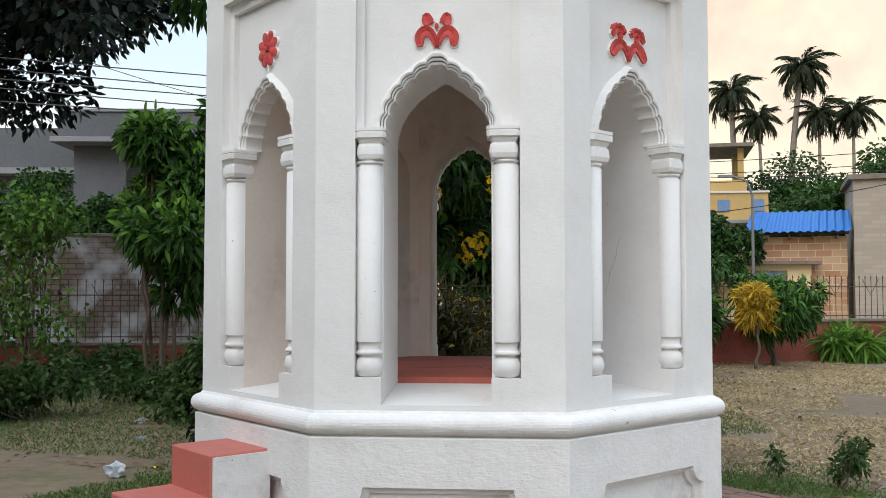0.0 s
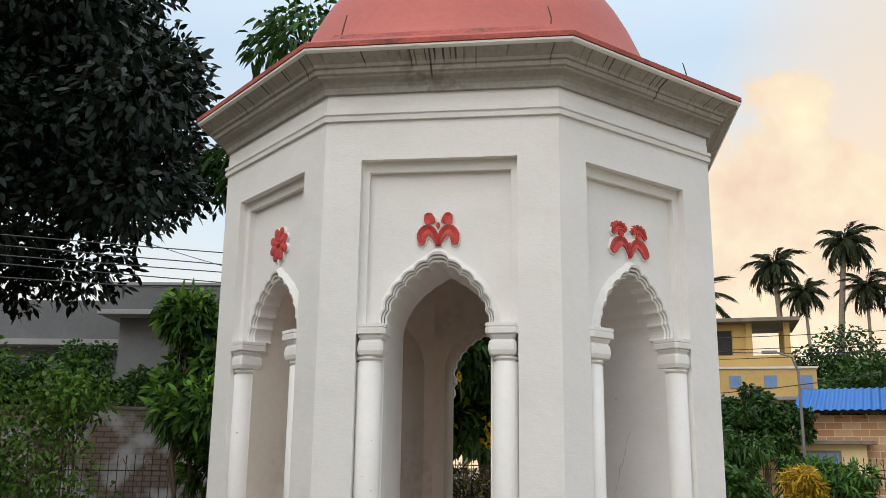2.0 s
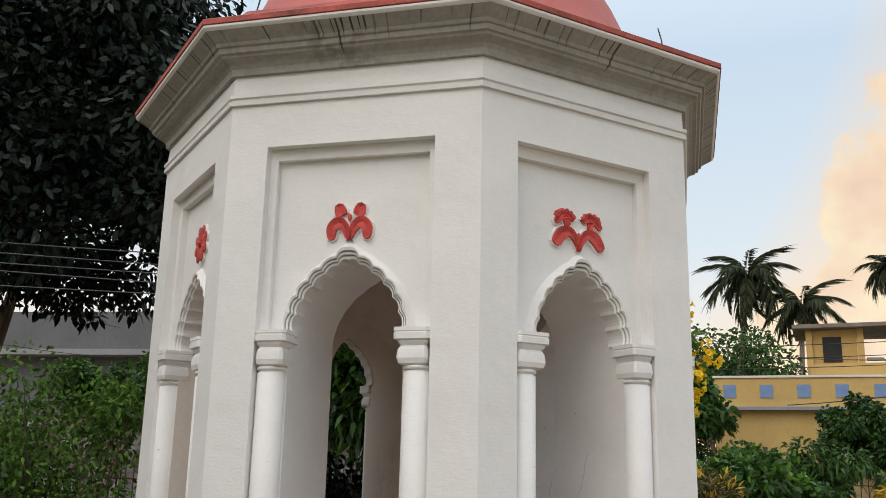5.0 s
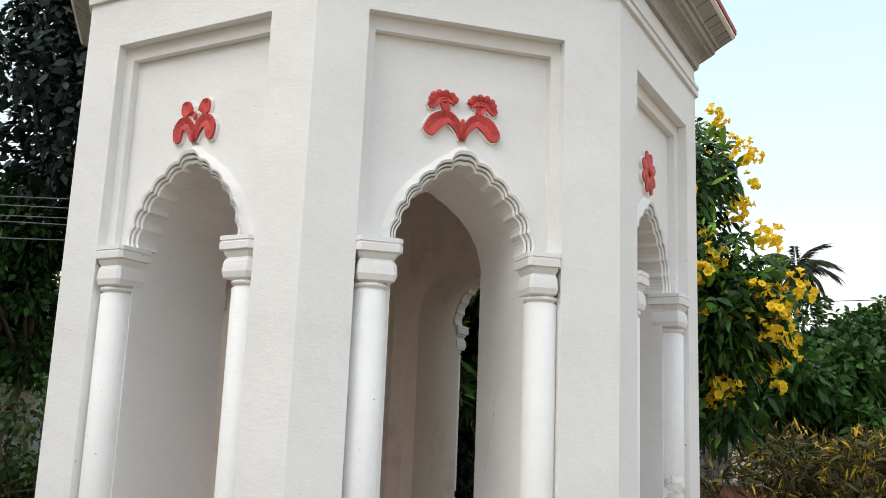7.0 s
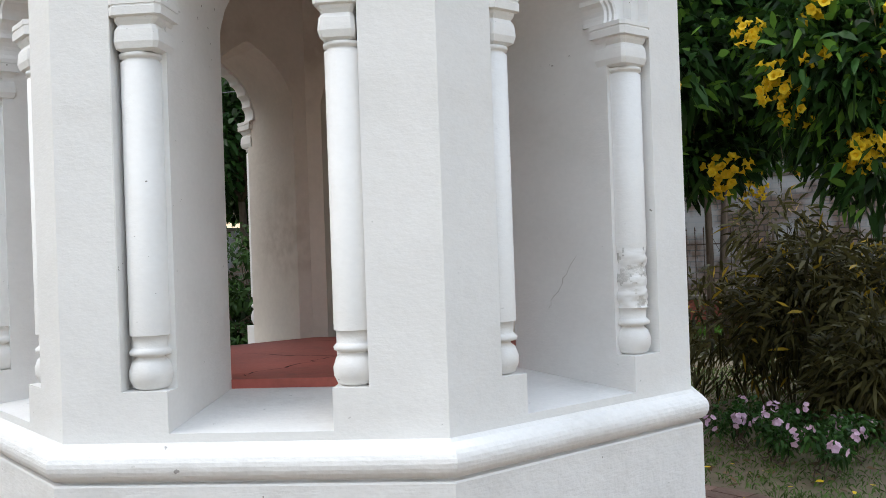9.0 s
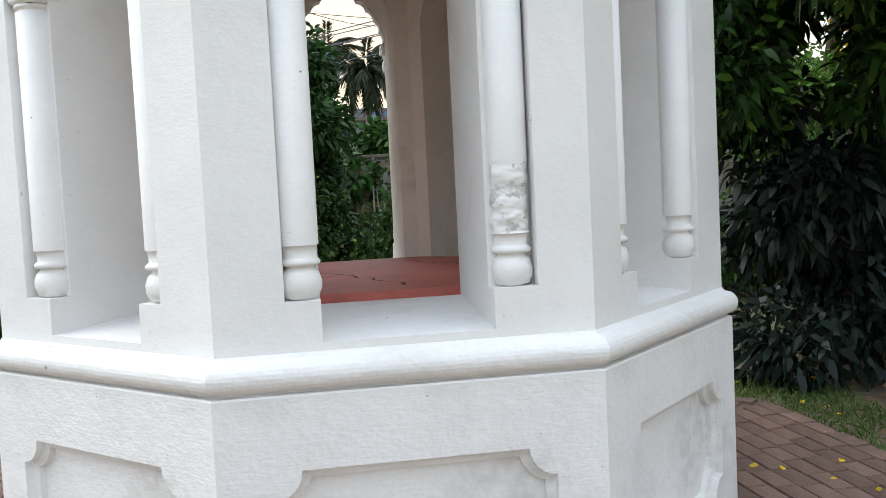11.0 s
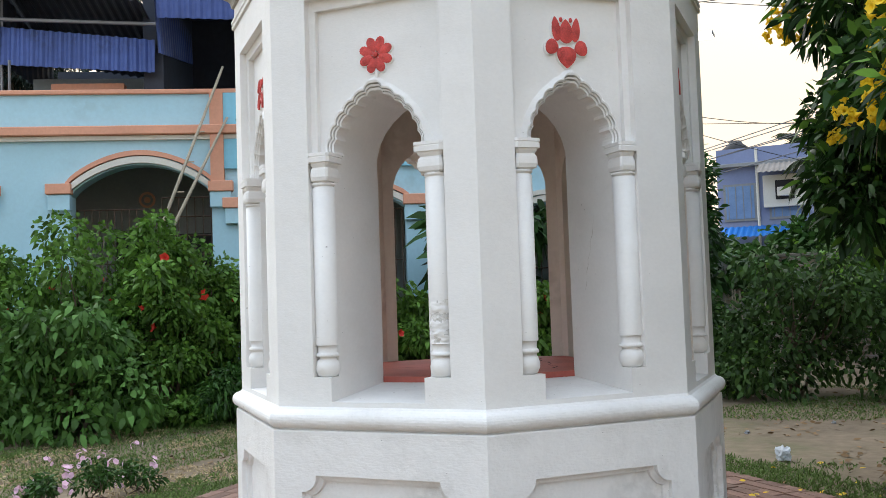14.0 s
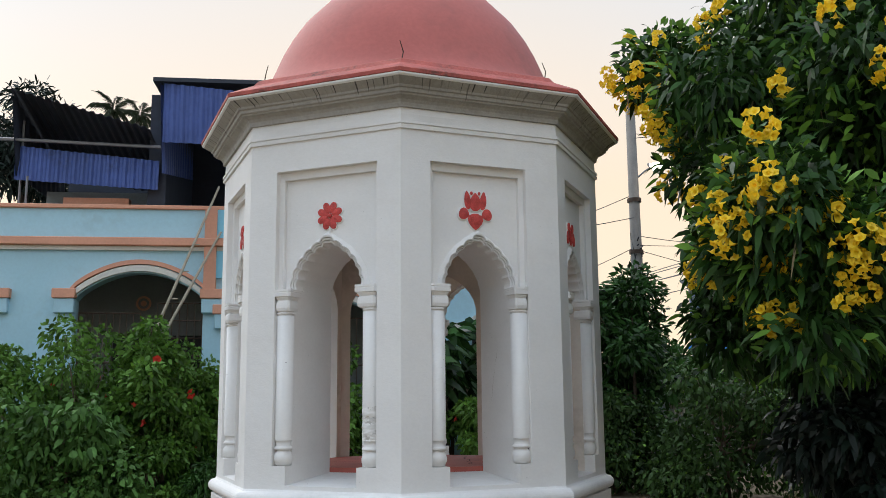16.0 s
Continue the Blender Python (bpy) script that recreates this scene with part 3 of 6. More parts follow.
def stroke(path, widths, grow=0.0, n=14):
    """The outline of a soft brush stroke along path, as wide as widths say."""
    pts = [Vector(p) for p in path]
    m = len(pts) - 1

    def spot(t):
        i = min(int(t * m), m - 1)
        f = t * m - i
        p0, p1, p2, p3 = pts[max(i - 1, 0)], pts[i], pts[i + 1], pts[min(i + 2, m)]
        p = 0.5 * (2 * p1 + (p2 - p0) * f + (2 * p0 - 5 * p1 + 4 * p2 - p3) * f * f + (3 * p1 - p0 - 3 * p2 + p3) * f ** 3)
        return p, widths[i] * (1 - f) + widths[i + 1] * f
    left, right = [], []
    for i in range(n + 1):
        t = i / n
        p, wd = spot(t)
        d = (spot(min(t + 0.03, 1))[0] - spot(max(t - 0.03, 0))[0]).normalized()
        side = Vector((-d.y, d.x)) * (wd / 2 + grow)
        left.append(tuple(p + side))
        right.append(tuple(p - side))
    tip, wd = spot(1.0)
    d = (tip - spot(0.96)[0]).normalized()
    cap = [tuple(tip + d * (wd * 0.42 + grow) * math.sin(a) + Vector((-d.y, d.x)) * (wd / 2 + grow) * math.cos(a)) for a in (0.7, 1.57, 2.44)]
    return left + cap + right[::-1]


def band_relief(pts, thick, w0):
    """A raised relief along a stroke's outline: sides, a slope and a ridge down its middle."""
    bm = bmesh.new()
    h = (len(pts) - 3) // 2
    mid = [((pts[i][0] + pts[-1 - i][0]) / 2, (pts[i][1] + pts[-1 - i][1]) / 2) for i in range(h)]
    low = [bm.verts.new((u, -(A + w0), z)) for u, z in pts]
    near = mid + [mid[-1]] * 3 + mid[::-1]
    top = [bm.verts.new((u + (c[0] - u) * 0.14, -(A + w0 + thick), z + (c[1] - z) * 0.14)) for (u, z), c in zip(pts, near)]
    groove = [bm.verts.new((u, -(A + w0 + thick * 0.62), z)) for u, z in mid]
    gi = groove + [groove[-1]] * 3 + groove[::-1]
    n = len(pts)
    for i in range(n):
        j = (i + 1) % n
        bm.faces.new((low[i], low[j], top[j], top[i]))
        q = [top[i], top[j], gi[j], gi[i]]
        if gi[i] is gi[j]:
            q = q[:3]
        bm.faces.new(q)
    bmesh.ops.recalc_face_normals(bm, faces=bm.faces)
    return bm


def ornament(front, k, du):
    w = -REC
    def relief(pts_red, pts_white, name="petal"):
        part("plaster_edge", blob(pts_white, 0.014, w - 0.002), PLASTER, front)
        part(name, blob(pts_red, 0.020, w - 0.002), ORN_RED, front, "red painted plaster relief")
    def bird(side, strokes):
        for name, path, widths in strokes:
            turn = [(du + side * u, z + h) for u, h in path]
            part("plaster_edge", band_relief(stroke(turn, widths, 0.007), 0.014, w - 0.002), PLASTER, front)
            part(name, band_relief(stroke(turn, widths), 0.022, w - 0.002), ORN_RED, front, "red painted plaster relief")
    if k in (0, 4):
        z = 2.600
        for side in (-1, 1):
            bird(side, (("bird_wing", ((0.002, -0.010), (0.020, 0.040), (0.050, 0.066), (0.078, 0.042), (0.080, 0.004)), (0.020, 0.046, 0.060, 0.056, 0.040)),
                        ("bird_head", ((0.032, 0.096), (0.042, 0.112), (0.048, 0.132)), (0.046, 0.062, 0.050))))
        relief(petal(du, z + 0.07, 0.034, 0.020, 90, 0.0), petal(du, z + 0.07, 0.034, 0.020, 90, 0.0, 0.003), "bud")
    elif k in (1, 5):
        z = 2.600
        for side in (-1, 1):
            bird(side, (("bird_wing", ((0.002, -0.006), (0.018, 0.040), (0.052, 0.072), (0.092, 0.058), (0.120, 0.022)), (0.016, 0.036, 0.052, 0.068, 0.056)),
                        ("bird_neck", ((0.060, 0.095), (0.066, 0.110), (0.070, 0.128)), (0.032, 0.034, 0.040)),
                        ("bird_crest", ((0.026, 0.128), (0.052, 0.146), (0.088, 0.144), (0.118, 0.112)), (0.026, 0.040, 0.044, 0.032))))
            for i in range(6):
                a = radians(168 - 34 * i)
                u, h = 0.072 + 0.044 * math.cos(a), 0.138 + 0.026 * math.sin(a)
                lobe = [(du + side * (u + 0.013 * math.cos(t * 0.785)), z + h + 0.013 * math.sin(t * 0.785)) for t in range(8)]
                part("crest_lobe", blob(lobe, 0.019, w - 0.002), ORN_RED, front)
        relief(petal(du, z + 0.03, 0.045, 0.02, 90, 0.0), petal(du, z + 0.03, 0.045, 0.02, 90, 0.0, 0.004), "bud")
    elif k in (2, -1, 6):
        z, rad = (2.685, 0.088) if k != -1 else (2.70, 0.088)
        for i in range(8):
            a = 22.5 + 45 * i
            u0, z0 = du + 0.012 * math.cos(radians(a)), z + 0.012 * math.sin(radians(a))
            relief(petal(u0, z0, rad, 0.062, a, 0.55), petal(u0, z0, rad, 0.062, a, 0.55, 0.004))
        part("flower_centre", blob([(du + 0.015 * math.cos(t * 0.524), z + 0.015 * math.sin(t * 0.524)) for t in range(12)], 0.026, w), ORN_RED, front)
        part("stalk", blob(petal(du, z - 0.125, 0.06, 0.02, 90, 0.2), 0.012, w), PLASTER, front)
    else:
        z = 2.60
        for (u, zz, l, wd, a, sh) in ((0, z - 0.026, 0.120, 0.146, 90, 0.75), (0, z + 0.236, 0.134, 0.110, -90, 0.75),
                                      (-0.064, z + 0.246, 0.135, 0.060, -84, 0.5), (0.064, z + 0.246, 0.135, 0.060, -96, 0.5),
                                      (-0.044, z + 0.070, 0.080, 0.100, 160, 0.5), (0.044, z + 0.070, 0.080, 0.100, 20, 0.5),
                                      (-0.028, z + 0.214, 0.026, 0.020, 90, 0.0), (0.028, z + 0.214, 0.026, 0.020, 90, 0.0)):
            relief(petal(du + u, zz, l, wd, a, sh), petal(du + u, zz, l, wd, a, sh, 0.007))


FACES = {0: (-0.387, 0.372, 0.252, -0.012), 1: (-0.390, 0.345, 0.244, -0.006), 2: (-0.362, 0.399, 0.259, 0.001), 3: (-0.368, 0.327, 0.245, -0.004)}
for k in range(-1, 7):
    dims = FACES.get(k, (-0.370, 0.370, 0.252, 0.0))
    ornament(wall_face(k, *dims), k, dims[3] + {0: -0.002, 1: -0.012, 2: 0.014, 3: -0.016}.get(k, 0.0))


def plinth_panel(k):
    """One side of the plinth with its sunk panel, whose corners are notched."""
    hw = AP * T8
    hu, z0, z1, r = 0.425, 0.09, 0.562, 0.085

    def outline(g):
        pts = []
        for cx, cz, a0 in ((hu, z1, 270), (-hu, z1, 0), (-hu, z0, 90), (hu, z0, 180)):
            rr = r + g
            sx, sz = (1 if cx > 0 else -1), (1 if cz > 0.3 else -1)
            ex, ez = cx - sx * g, cz - sz * g
            for i in range(7):
                a = radians(a0 - 90 * i / 6)
                px, pz = cx + rr * math.cos(a), cz + rr * math.sin(a)
                pts.append((min(max(px, -hu + g), hu - g), min(max(pz, z0 + g), z1 - g)))
        return pts
    o = outline(0.0)
    s = Sheet()
    w0 = AP - A
    s.rect(-hw, hw, z1, Z_P, w0)
    s.rect(-hw, hw, -0.06, z0, w0)
    s.rect(-hw, -hu, z0, z1, w0)
    s.rect(hu, hw, z0, z1, w0)
    for c, (cx, cz) in enumerate(((hu, z1), (-hu, z1), (-hu, z0), (hu, z0))):
        for p, q in zip(o[7 * c:7 * c + 6], o[7 * c + 1:7 * c + 7]):
            s.add((cx, w0, cz), (p[0], w0, p[1]), (q[0], w0, q[1]))
    s2 = [[(u, AP - A, z) for u, z in o], [(u, AP - A - 0.026, z) for u, z in outline(0.002)],
          [(u, AP - A - 0.034, z) for u, z in outline(0.030)], [(u, AP - A - 0.054, z) for u, z in outline(0.032)]]
    n = len(o)
    for a, b in zip(s2, s2[1:]):
        for i in range(n):
            j = (i + 1) % n
            s.add(a[i], a[j], b[j], b[i])
    last = s2[-1]
    c = (0, AP - A - 0.054, 0.33)
    for i in range(n):
        s.add(last[i], last[(i + 1) % n], c)
    part("plinth_side", s.mesh("plinth_side"), PLASTER_ROUGH, pavilion, m=pose(0, 0, 0, 0, 0, 45 * k))


for k in range(8):
    plinth_panel(k)

bull = [(1.392 + 0.046 * math.cos(radians(a)), Z_P + 0.061 + 0.047 * math.sin(radians(a))) for a in range(-80, 81, 16)]
part("torus_moulding", octa([(AP, Z_P), (AP - 0.004, Z_P + 0.006), (1.388, Z_P + 0.008), (1.388, Z_P + 0.015)] + bull + [(1.390, Z_P + 0.110), (A + 0.001, Z_P + 0.122)]), PLASTER_ROUGH, pavilion)
part("string_course", octa([(A - 0.002, Z_C), (A + 0.014, Z_C + 0.002), (A + 0.016, Z_C + 0.022), (A + 0.006, Z_C + 0.026), (A + 0.006, Z_C + 0.032), (A + 0.018, Z_C + 0.036), (A + 0.018, Z_C + 0.052), (A - 0.002, Z_C + 0.056)]), PLASTER, pavilion)
part("frieze", octa([(A - 0.002, Z_C + 0.05), (A - 0.002, Z_C + 0.145)]), PLASTER, pavilion)
part("cornice", octa([(A - 0.004, Z_C + 0.142), (A + 0.016, Z_C + 0.144), (A + 0.018, Z_C + 0.156), (A + 0.022, Z_C + 0.172), (A + 0.034, Z_C + 0.190), (A + 0.052, Z_C + 0.202), (A + 0.072, Z_C + 0.208),
                      (A + 0.076, Z_C + 0.218), (A + 0.090, Z_C + 0.222), (A + 0.096, Z_C + 0.244), (A + 0.108, Z_C + 0.248)]), FASCIA, pavilion, "grey stained cornice moulding")
part("eave", octa([(A + 0.106, Z_C + 0.246), (A + 0.112, Z_C + 0.262), (A + 0.170, Z_C + 0.299)]), FASCIA, pavilion, "grey eave with dark drip stains")
part("eave_lip", octa([(A + 0.168, Z_C + 0.297), (A + 0.174, Z_C + 0.300), (A + 0.182, Z_C + 0.308), (A + 0.183, Z_C + 0.318), (A + 0.178, Z_C + 0.321)]), PLASTER, pavilion, "thin pale lip under the roof edge")
part("roof_rim", octa([(A + 0.178, Z_C + 0.320), (A + 0.188, Z_C + 0.322), (A + 0.188, Z_C + 0.346), (A + 0.17, Z_C + 0.358), (A + 0.0, Z_C + 0.45), (A - 0.035, Z_C + 0.49), (A - 0.05, Z_C + 0.50), (1.0, Z_C + 0.52)]), RIM_RED, pavilion, "worn red painted roof edge")
part("dome", lathe([(1.30, 3.70), (1.265, 3.712), (1.215, 3.76), (1.168, 3.84), (1.128, 3.93), (1.092, 4.02), (1.042, 4.14), (0.975, 4.27), (0.89, 4.40), (0.79, 4.51), (0.69, 4.62), (0.56, 4.72), (0.42, 4.81), (0.27, 4.87), (0.12, 4.905), (0, 4.91)], 72),
     DOME_RED, pavilion, "faded red painted dome", smooth=True)
for k in range(8):
    a = radians(-112.5 + 45 * k)
    r = 1.30 / math.cos(math.pi / 8)
    p = Vector((r * math.cos(a), r * math.sin(a), 3.69))
    link("rebar_stub", tubes("rebar_stub", [([p, p + Vector((0.01 * math.cos(k), 0.01, 0.07)), p + Vector((0.03 * math.cos(k * 2.0), 0.02 * math.sin(k), 0.14))], (0.004, 0.004, 0.003))], 5), IRON, pavilion, "thin rusty reinforcing bar")
part("floor_slab", octa([(INNER_A + 0.002, 0.90), (INNER_A + 0.002, 1.004), (0.0, 1.006)]), RED, pavilion, "worn red painted floor")
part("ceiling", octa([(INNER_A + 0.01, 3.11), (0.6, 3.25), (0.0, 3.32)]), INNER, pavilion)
rc = np.random.default_rng(3)


def crack(points, width, material, parent):
    """A thin jagged crack: a dark strip along points, lying 1 mm proud of its surface."""
    vs, fs = [], []
    for i, (p, side) in enumerate(points):
        w = width * (0.4 + rc.uniform(0, 1)) * (1 if 0 < i < len(points) - 1 else 0.1)
        p, side = Vector(p), Vector(side)
        vs += [tuple(p - side * w), tuple(p + side * w)]
    fs = [(2 * i, 2 * i + 1, 2 * i + 3, 2 * i + 2) for i in range(len(points) - 1)]
    link("crack", raw("crack", vs, fs), material, parent, "dark hairline crack")


CRACK = mat("crack_dark", (0.07, 0.03, 0.025), 0.95, 0.2, 20.0, 80.0, 0.0)
CRACK_GREY = mat("crack_grey", (0.46, 0.42, 0.38), 0.95, 0.2, 20.0, 80.0, 0.0)
for (x0, y0, x1, y1) in ((-0.35, -0.30, 0.75, 0.12), (0.1, -0.1, 0.35, -0.7), (-0.6, 0.2, 0.3, 0.62)):
    n = 16
    crack([((x0 + (x1 - x0) * i / n + rc.uniform(-0.02, 0.02), y0 + (y1 - y0) * i / n + rc.uniform(-0.03, 0.03), 1.0075), (0.3, 1, 0)) for i in range(n + 1)], 0.006, CRACK, pavilion)
for k, u, w0, z0, w1, z1 in ((3, 0.240, -0.30, 1.85, -0.42, 1.45), (1, 0.237, -0.33, 1.75, -0.45, 1.42), (2, 0.2585, -0.25, 1.40, -0.40, 1.20)):
    n = 12
    m = Matrix.Rotation(radians(45 * k), 4, "Z")
    pts = []
    for i in range(n + 1):
        t = i / n
        pts.append((m @ Vector((u - 0.0012, -(A + w0 + (w1 - w0) * t + rc.uniform(-0.008, 0.008)), z0 + (z1 - z0) * t)), m.to_3x3() @ Vector((0, 1, 0.3))))
    crack(pts, 0.0012, CRACK_GREY, pavilion)
# ---------------------------------------------------------------- entry steps
steps = thing("entry_steps", "red painted plaster steps with white sides, against the pavilion's plinth", "steps", pose(0, 0, 0, 0, 0, -45))
for i, (zt, d0, d1) in enumerate(((0.685, 0.0, 0.30), (0.49, 0.30, 0.60), (0.29, 0.60, 0.90), (0.10, 0.90, 1.20))):
    y0, y1 = -(AP + d1), -(AP + d0 - 0.01)
    part("step", boxes((-0.212, 0.212, y0, y1, -0.04, zt), bevel=0.006), STEP_RED, steps)
    for sx in (-1, 1):
        x0, x1 = (0.212, 0.222) if sx > 0 else (-0.222, -0.212)
        part("side_face", boxes((x0, x1, y0 + 0.012, y1, -0.04, zt - 0.012)), PLASTER_ROUGH, steps, "white plaster side of the step")


# ---------------------------------------------------------------- plants
def plant(name, label, category, at, crown, radii, n, leaf, material, seed, clumps=14, trunk_r=0.03, stems=5, droop=0.3, group="", inner=0.35, size=0.38,
          accents=(), skirt=0, flat=0.75, bark=None, spread=0.05, extra=(), bend=0.05):
    """A shrub or tree: stems that fork into limbs, and a crown of separate curved leaves. crown: centre of the crown above its foot."""
    rng = np.random.default_rng(seed)
    root = thing(name, label, category, (at[0], at[1], -0.03), group)
    cl = crown_clumps(crown, radii, clumps, rng, size, flat)
    for _ in range(skirt):
        a, q = rng.uniform(0, 2 * math.pi), rng.uniform(0.3, 0.9)
        s = size * max(radii[:2]) * rng.uniform(0.8, 1.3)
        cl.append((np.array((crown[0] + math.cos(a) * radii[0] * q, crown[1] + math.sin(a) * radii[1] * q, s * rng.uniform(0.5, 1.2))), (s, s, s * 0.9)))
    if extra:
        for e in extra:
            cl += crown_clumps(e[0], e[1], e[2], rng, e[3], 1.0)
    lines = []
    picks = sorted(cl, key=lambda c: -c[0][2])[:max(stems * 2, 6)]
    for i in range(stems):
        a = 2 * math.pi * i / stems + rng.uniform(-0.4, 0.4)
        p0 = Vector((math.cos(a), math.sin(a), 0)) * (trunk_r * 1.5 + spread) * (stems > 1) * rng.uniform(0.6, 1.5)
        p2 = Vector(picks[i % len(picks)][0])
        p1 = p0.lerp(p2, 0.45) + Vector(rng.uniform(-0.12, 0.12, 3)) * max(radii)
        p1.z = max(p1.z, 0.35 * p2.z)
        bow = [p0.lerp(p1, q) + Vector((rng.uniform(-bend, bend), rng.uniform(-bend, bend), 0)) for q in (0.25, 0.5, 0.75)]
        lines.append(([p0] + bow + [p1, p1.lerp(p2, 0.6), p2], [trunk_r, trunk_r * 0.92, trunk_r * 0.83, trunk_r * 0.75, trunk_r * 0.65, trunk_r * 0.4, trunk_r * 0.12]))
        for j in range(3):
            q = Vector(cl[(i * 3 + j) % len(cl)][0])
            lines.append(([p1, p1.lerp(q, 0.5) + Vector(rng.uniform(-0.06, 0.06, 3)) * max(radii), q], [trunk_r * 0.45, trunk_r * 0.28, trunk_r * 0.08]))
    link("trunk", tubes("trunk", lines, 7), bark or BARK, root, smooth=True)
    pts, d = clump_points(cl, n, rng, inner)
    keep = pts[:, 2] > 0.06
    pts, d = pts[keep], d[keep]
    way = d * 0.8 + rng.normal(size=d.shape) * 0.55 + np.array([0, 0, -0.15])
    link("crown", leaf_mesh("crown", pts, way, leaf[0], leaf[1], rng, droop), material, root)
    for (mat2, share, lf, lab) in accents:
        top = max(6, int(n * share))
        p2, d2 = clump_points(cl, top, rng, 0.9)
        k2 = p2[:, 2] > 0.1
        link("young_foliage", leaf_mesh("young_foliage", p2[k2], d2[k2] * 0.7 + rng.normal(size=d2[k2].shape) * 0.4 + np.array([0, 0, 0.4]), lf[0], lf[1], rng, 0.2), mat2, root, lab)
    return root, cl, rng


def trumpet(n_petals, r, depth, flare, rng):
    """One small funnel-shaped flower with rounded lobes, opening along +z."""
    vs, fs = [(0, 0, 0)], []
    for i in range(n_petals * 2):
        a = math.pi * i / n_petals
        rr = r * (1.0 if i % 2 == 0 else 0.84)
        vs.append((0.45 * r * math.cos(a), 0.45 * r * math.sin(a), depth))
        vs.append((rr * math.cos(a), rr * math.sin(a), depth + flare * (1 if i % 2 == 0 else 0.3)))
    m = n_petals * 2
    for i in range(m):
        j = (i + 1) % m
        fs.append((0, 1 + 2 * j, 1 + 2 * i))
        fs.append((1 + 2 * i, 1 + 2 * j, 2 + 2 * j, 2 + 2 * i))
    return vs, fs


def flower_cluster_mesh(name, count, spread, flower, rng):
    vs, fs = [], []
    for _ in range(count):
        v, f = trumpet(*flower, rng)
        d = Vector(rng.normal(size=3) + np.array([0, 0, 0.4])).normalized()
        q = d.to_track_quat("Z", "Y").to_matrix()
        o = d * spread * rng.uniform(0.25, 1.0)
        fs += [tuple(i + len(vs) for i in t) for t in f]
        vs += [tuple(o + q @ Vector(p)) for p in v]
    return raw(name, vs, fs)


def bloom(root, cl, rng, meshes, material, count, scale=(0.8, 1.25), facing=None, zmin=0.3, name="flower_cluster", label="", hull=None):
    pts, d = clump_points(cl, count * 12, rng, 0.97)
    made = 0
    for p, n in zip(pts, d):
        if p[2] < zmin or (facing is not None and (n @ np.array(facing)) < 0.1):
            continue
        if hull is not None:
            o = (p - np.array(hull[0])) / np.array(hull[1])
            if np.linalg.norm(o) < 0.88 or n @ o < 0.25:
                continue
        me = meshes[made % len(meshes)]
        s = rng.uniform(*scale)
        m = Matrix.LocRotScale(Vector(p) + Vector(n) * 0.10, Vector(n + np.array([0, 0, 0.3])).to_track_quat("Z", "Y"), (s, s, s))
        link(name, me, material, root, label if made == 0 else "", m=m)
        made += 1
        if made >= count:
            break


def palm(at, height, frond, n, seed, label, bend=(0.3, 0.2), coconut=True):
    rng = np.random.default_rng(seed)
    root = thing("palm_tree", label, "palm", (at[0], at[1], -0.03), "far palms")
    top = Vector((bend[0], bend[1], height))
    pts = [Vector((bend[0] * t * t, bend[1] * t * t, height * t)) for t in np.linspace(0, 1, 8)]
    r0 = 0.20 if coconut else 0.11
    link("trunk", tubes("trunk", [(pts, [r0 * (1.2 - 0.5 * t) for t in np.linspace(0, 1, 8)])], 9), PALM_BARK, root, smooth=True)
    protos = []
    for v in range(4):
        k, sag = 34, rng.uniform(0.45, 0.85)
        P, D = [], []
        for i in range(k):
            t = (i + 1) / k
            x, z = frond * t * (1 - 0.22 * t), frond * (0.16 * t - sag * t * t)
            for sgn in (-1, 1):
                for _ in range(2):
                    P.append((x, 0, z))
                    D.append((0.65 - 0.4 * t, sgn * (0.75 - 0.45 * t), -0.75 + rng.uniform(-0.5, 0.35)))
        protos.append(leaf_mesh("frond", np.array(P), np.array(D), frond * 0.27, 0.048 * frond / 1.6, rng, 0.5))
    for i in range(n):
        el = 82 - 118 * ((i + rng.uniform(0, 1)) / n) ** 0.9
        s = rng.uniform(0.8, 1.2)
        link("frond", protos[i % 4], LEAF_PALM, root, m=Matrix.Translation(top) @ pose(0, 0, 0, 0, -el, 360 * i * 0.381966) @ Matrix.Scale(s, 4))
    # dry fronds hang down along the stem
    for i in range(5):
        link("dry_frond", protos[i % 4], PALM_DRY, root, "dry brown hanging frond" if i == 0 else "", m=Matrix.Translation(top - Vector((0, 0, 0.15))) @ pose(0, 0, 0, 0, rng.uniform(48, 72), 72 * i + rng.uniform(-20, 20)) @ Matrix.Scale(rng.uniform(0.6, 0.9), 4))
    return root


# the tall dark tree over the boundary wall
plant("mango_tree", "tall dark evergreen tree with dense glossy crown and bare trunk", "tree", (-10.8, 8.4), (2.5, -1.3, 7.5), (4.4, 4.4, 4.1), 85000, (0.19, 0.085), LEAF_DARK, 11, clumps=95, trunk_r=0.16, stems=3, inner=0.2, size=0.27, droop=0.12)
# slim tree behind the pavilion and the tall shrub beside it
plant("young_tree", "slim young tree with light green drooping leaves", "tree", (-3.9, 8.6), (0.0, 0.0, 7.4), (1.3, 1.3, 2.0), 3200, (0.26, 0.075), LEAF_MID, 12, clumps=12, trunk_r=0.06, stems=2, droop=0.6)
plant("tall_shrub", "tall green shrub with long drooping leaves against the fence", "shrub", (-4.6, 6.8), (0.25, 0.0, 2.75), (1.05, 1.15, 1.85), 8500, (0.19, 0.062), LEAF_MID, 13, clumps=30, trunk_r=0.035, stems=5, droop=0.55, size=0.27,
      accents=((LEAF_LIGHT, 0.30, (0.19, 0.06), "fresh light green leaves"),))
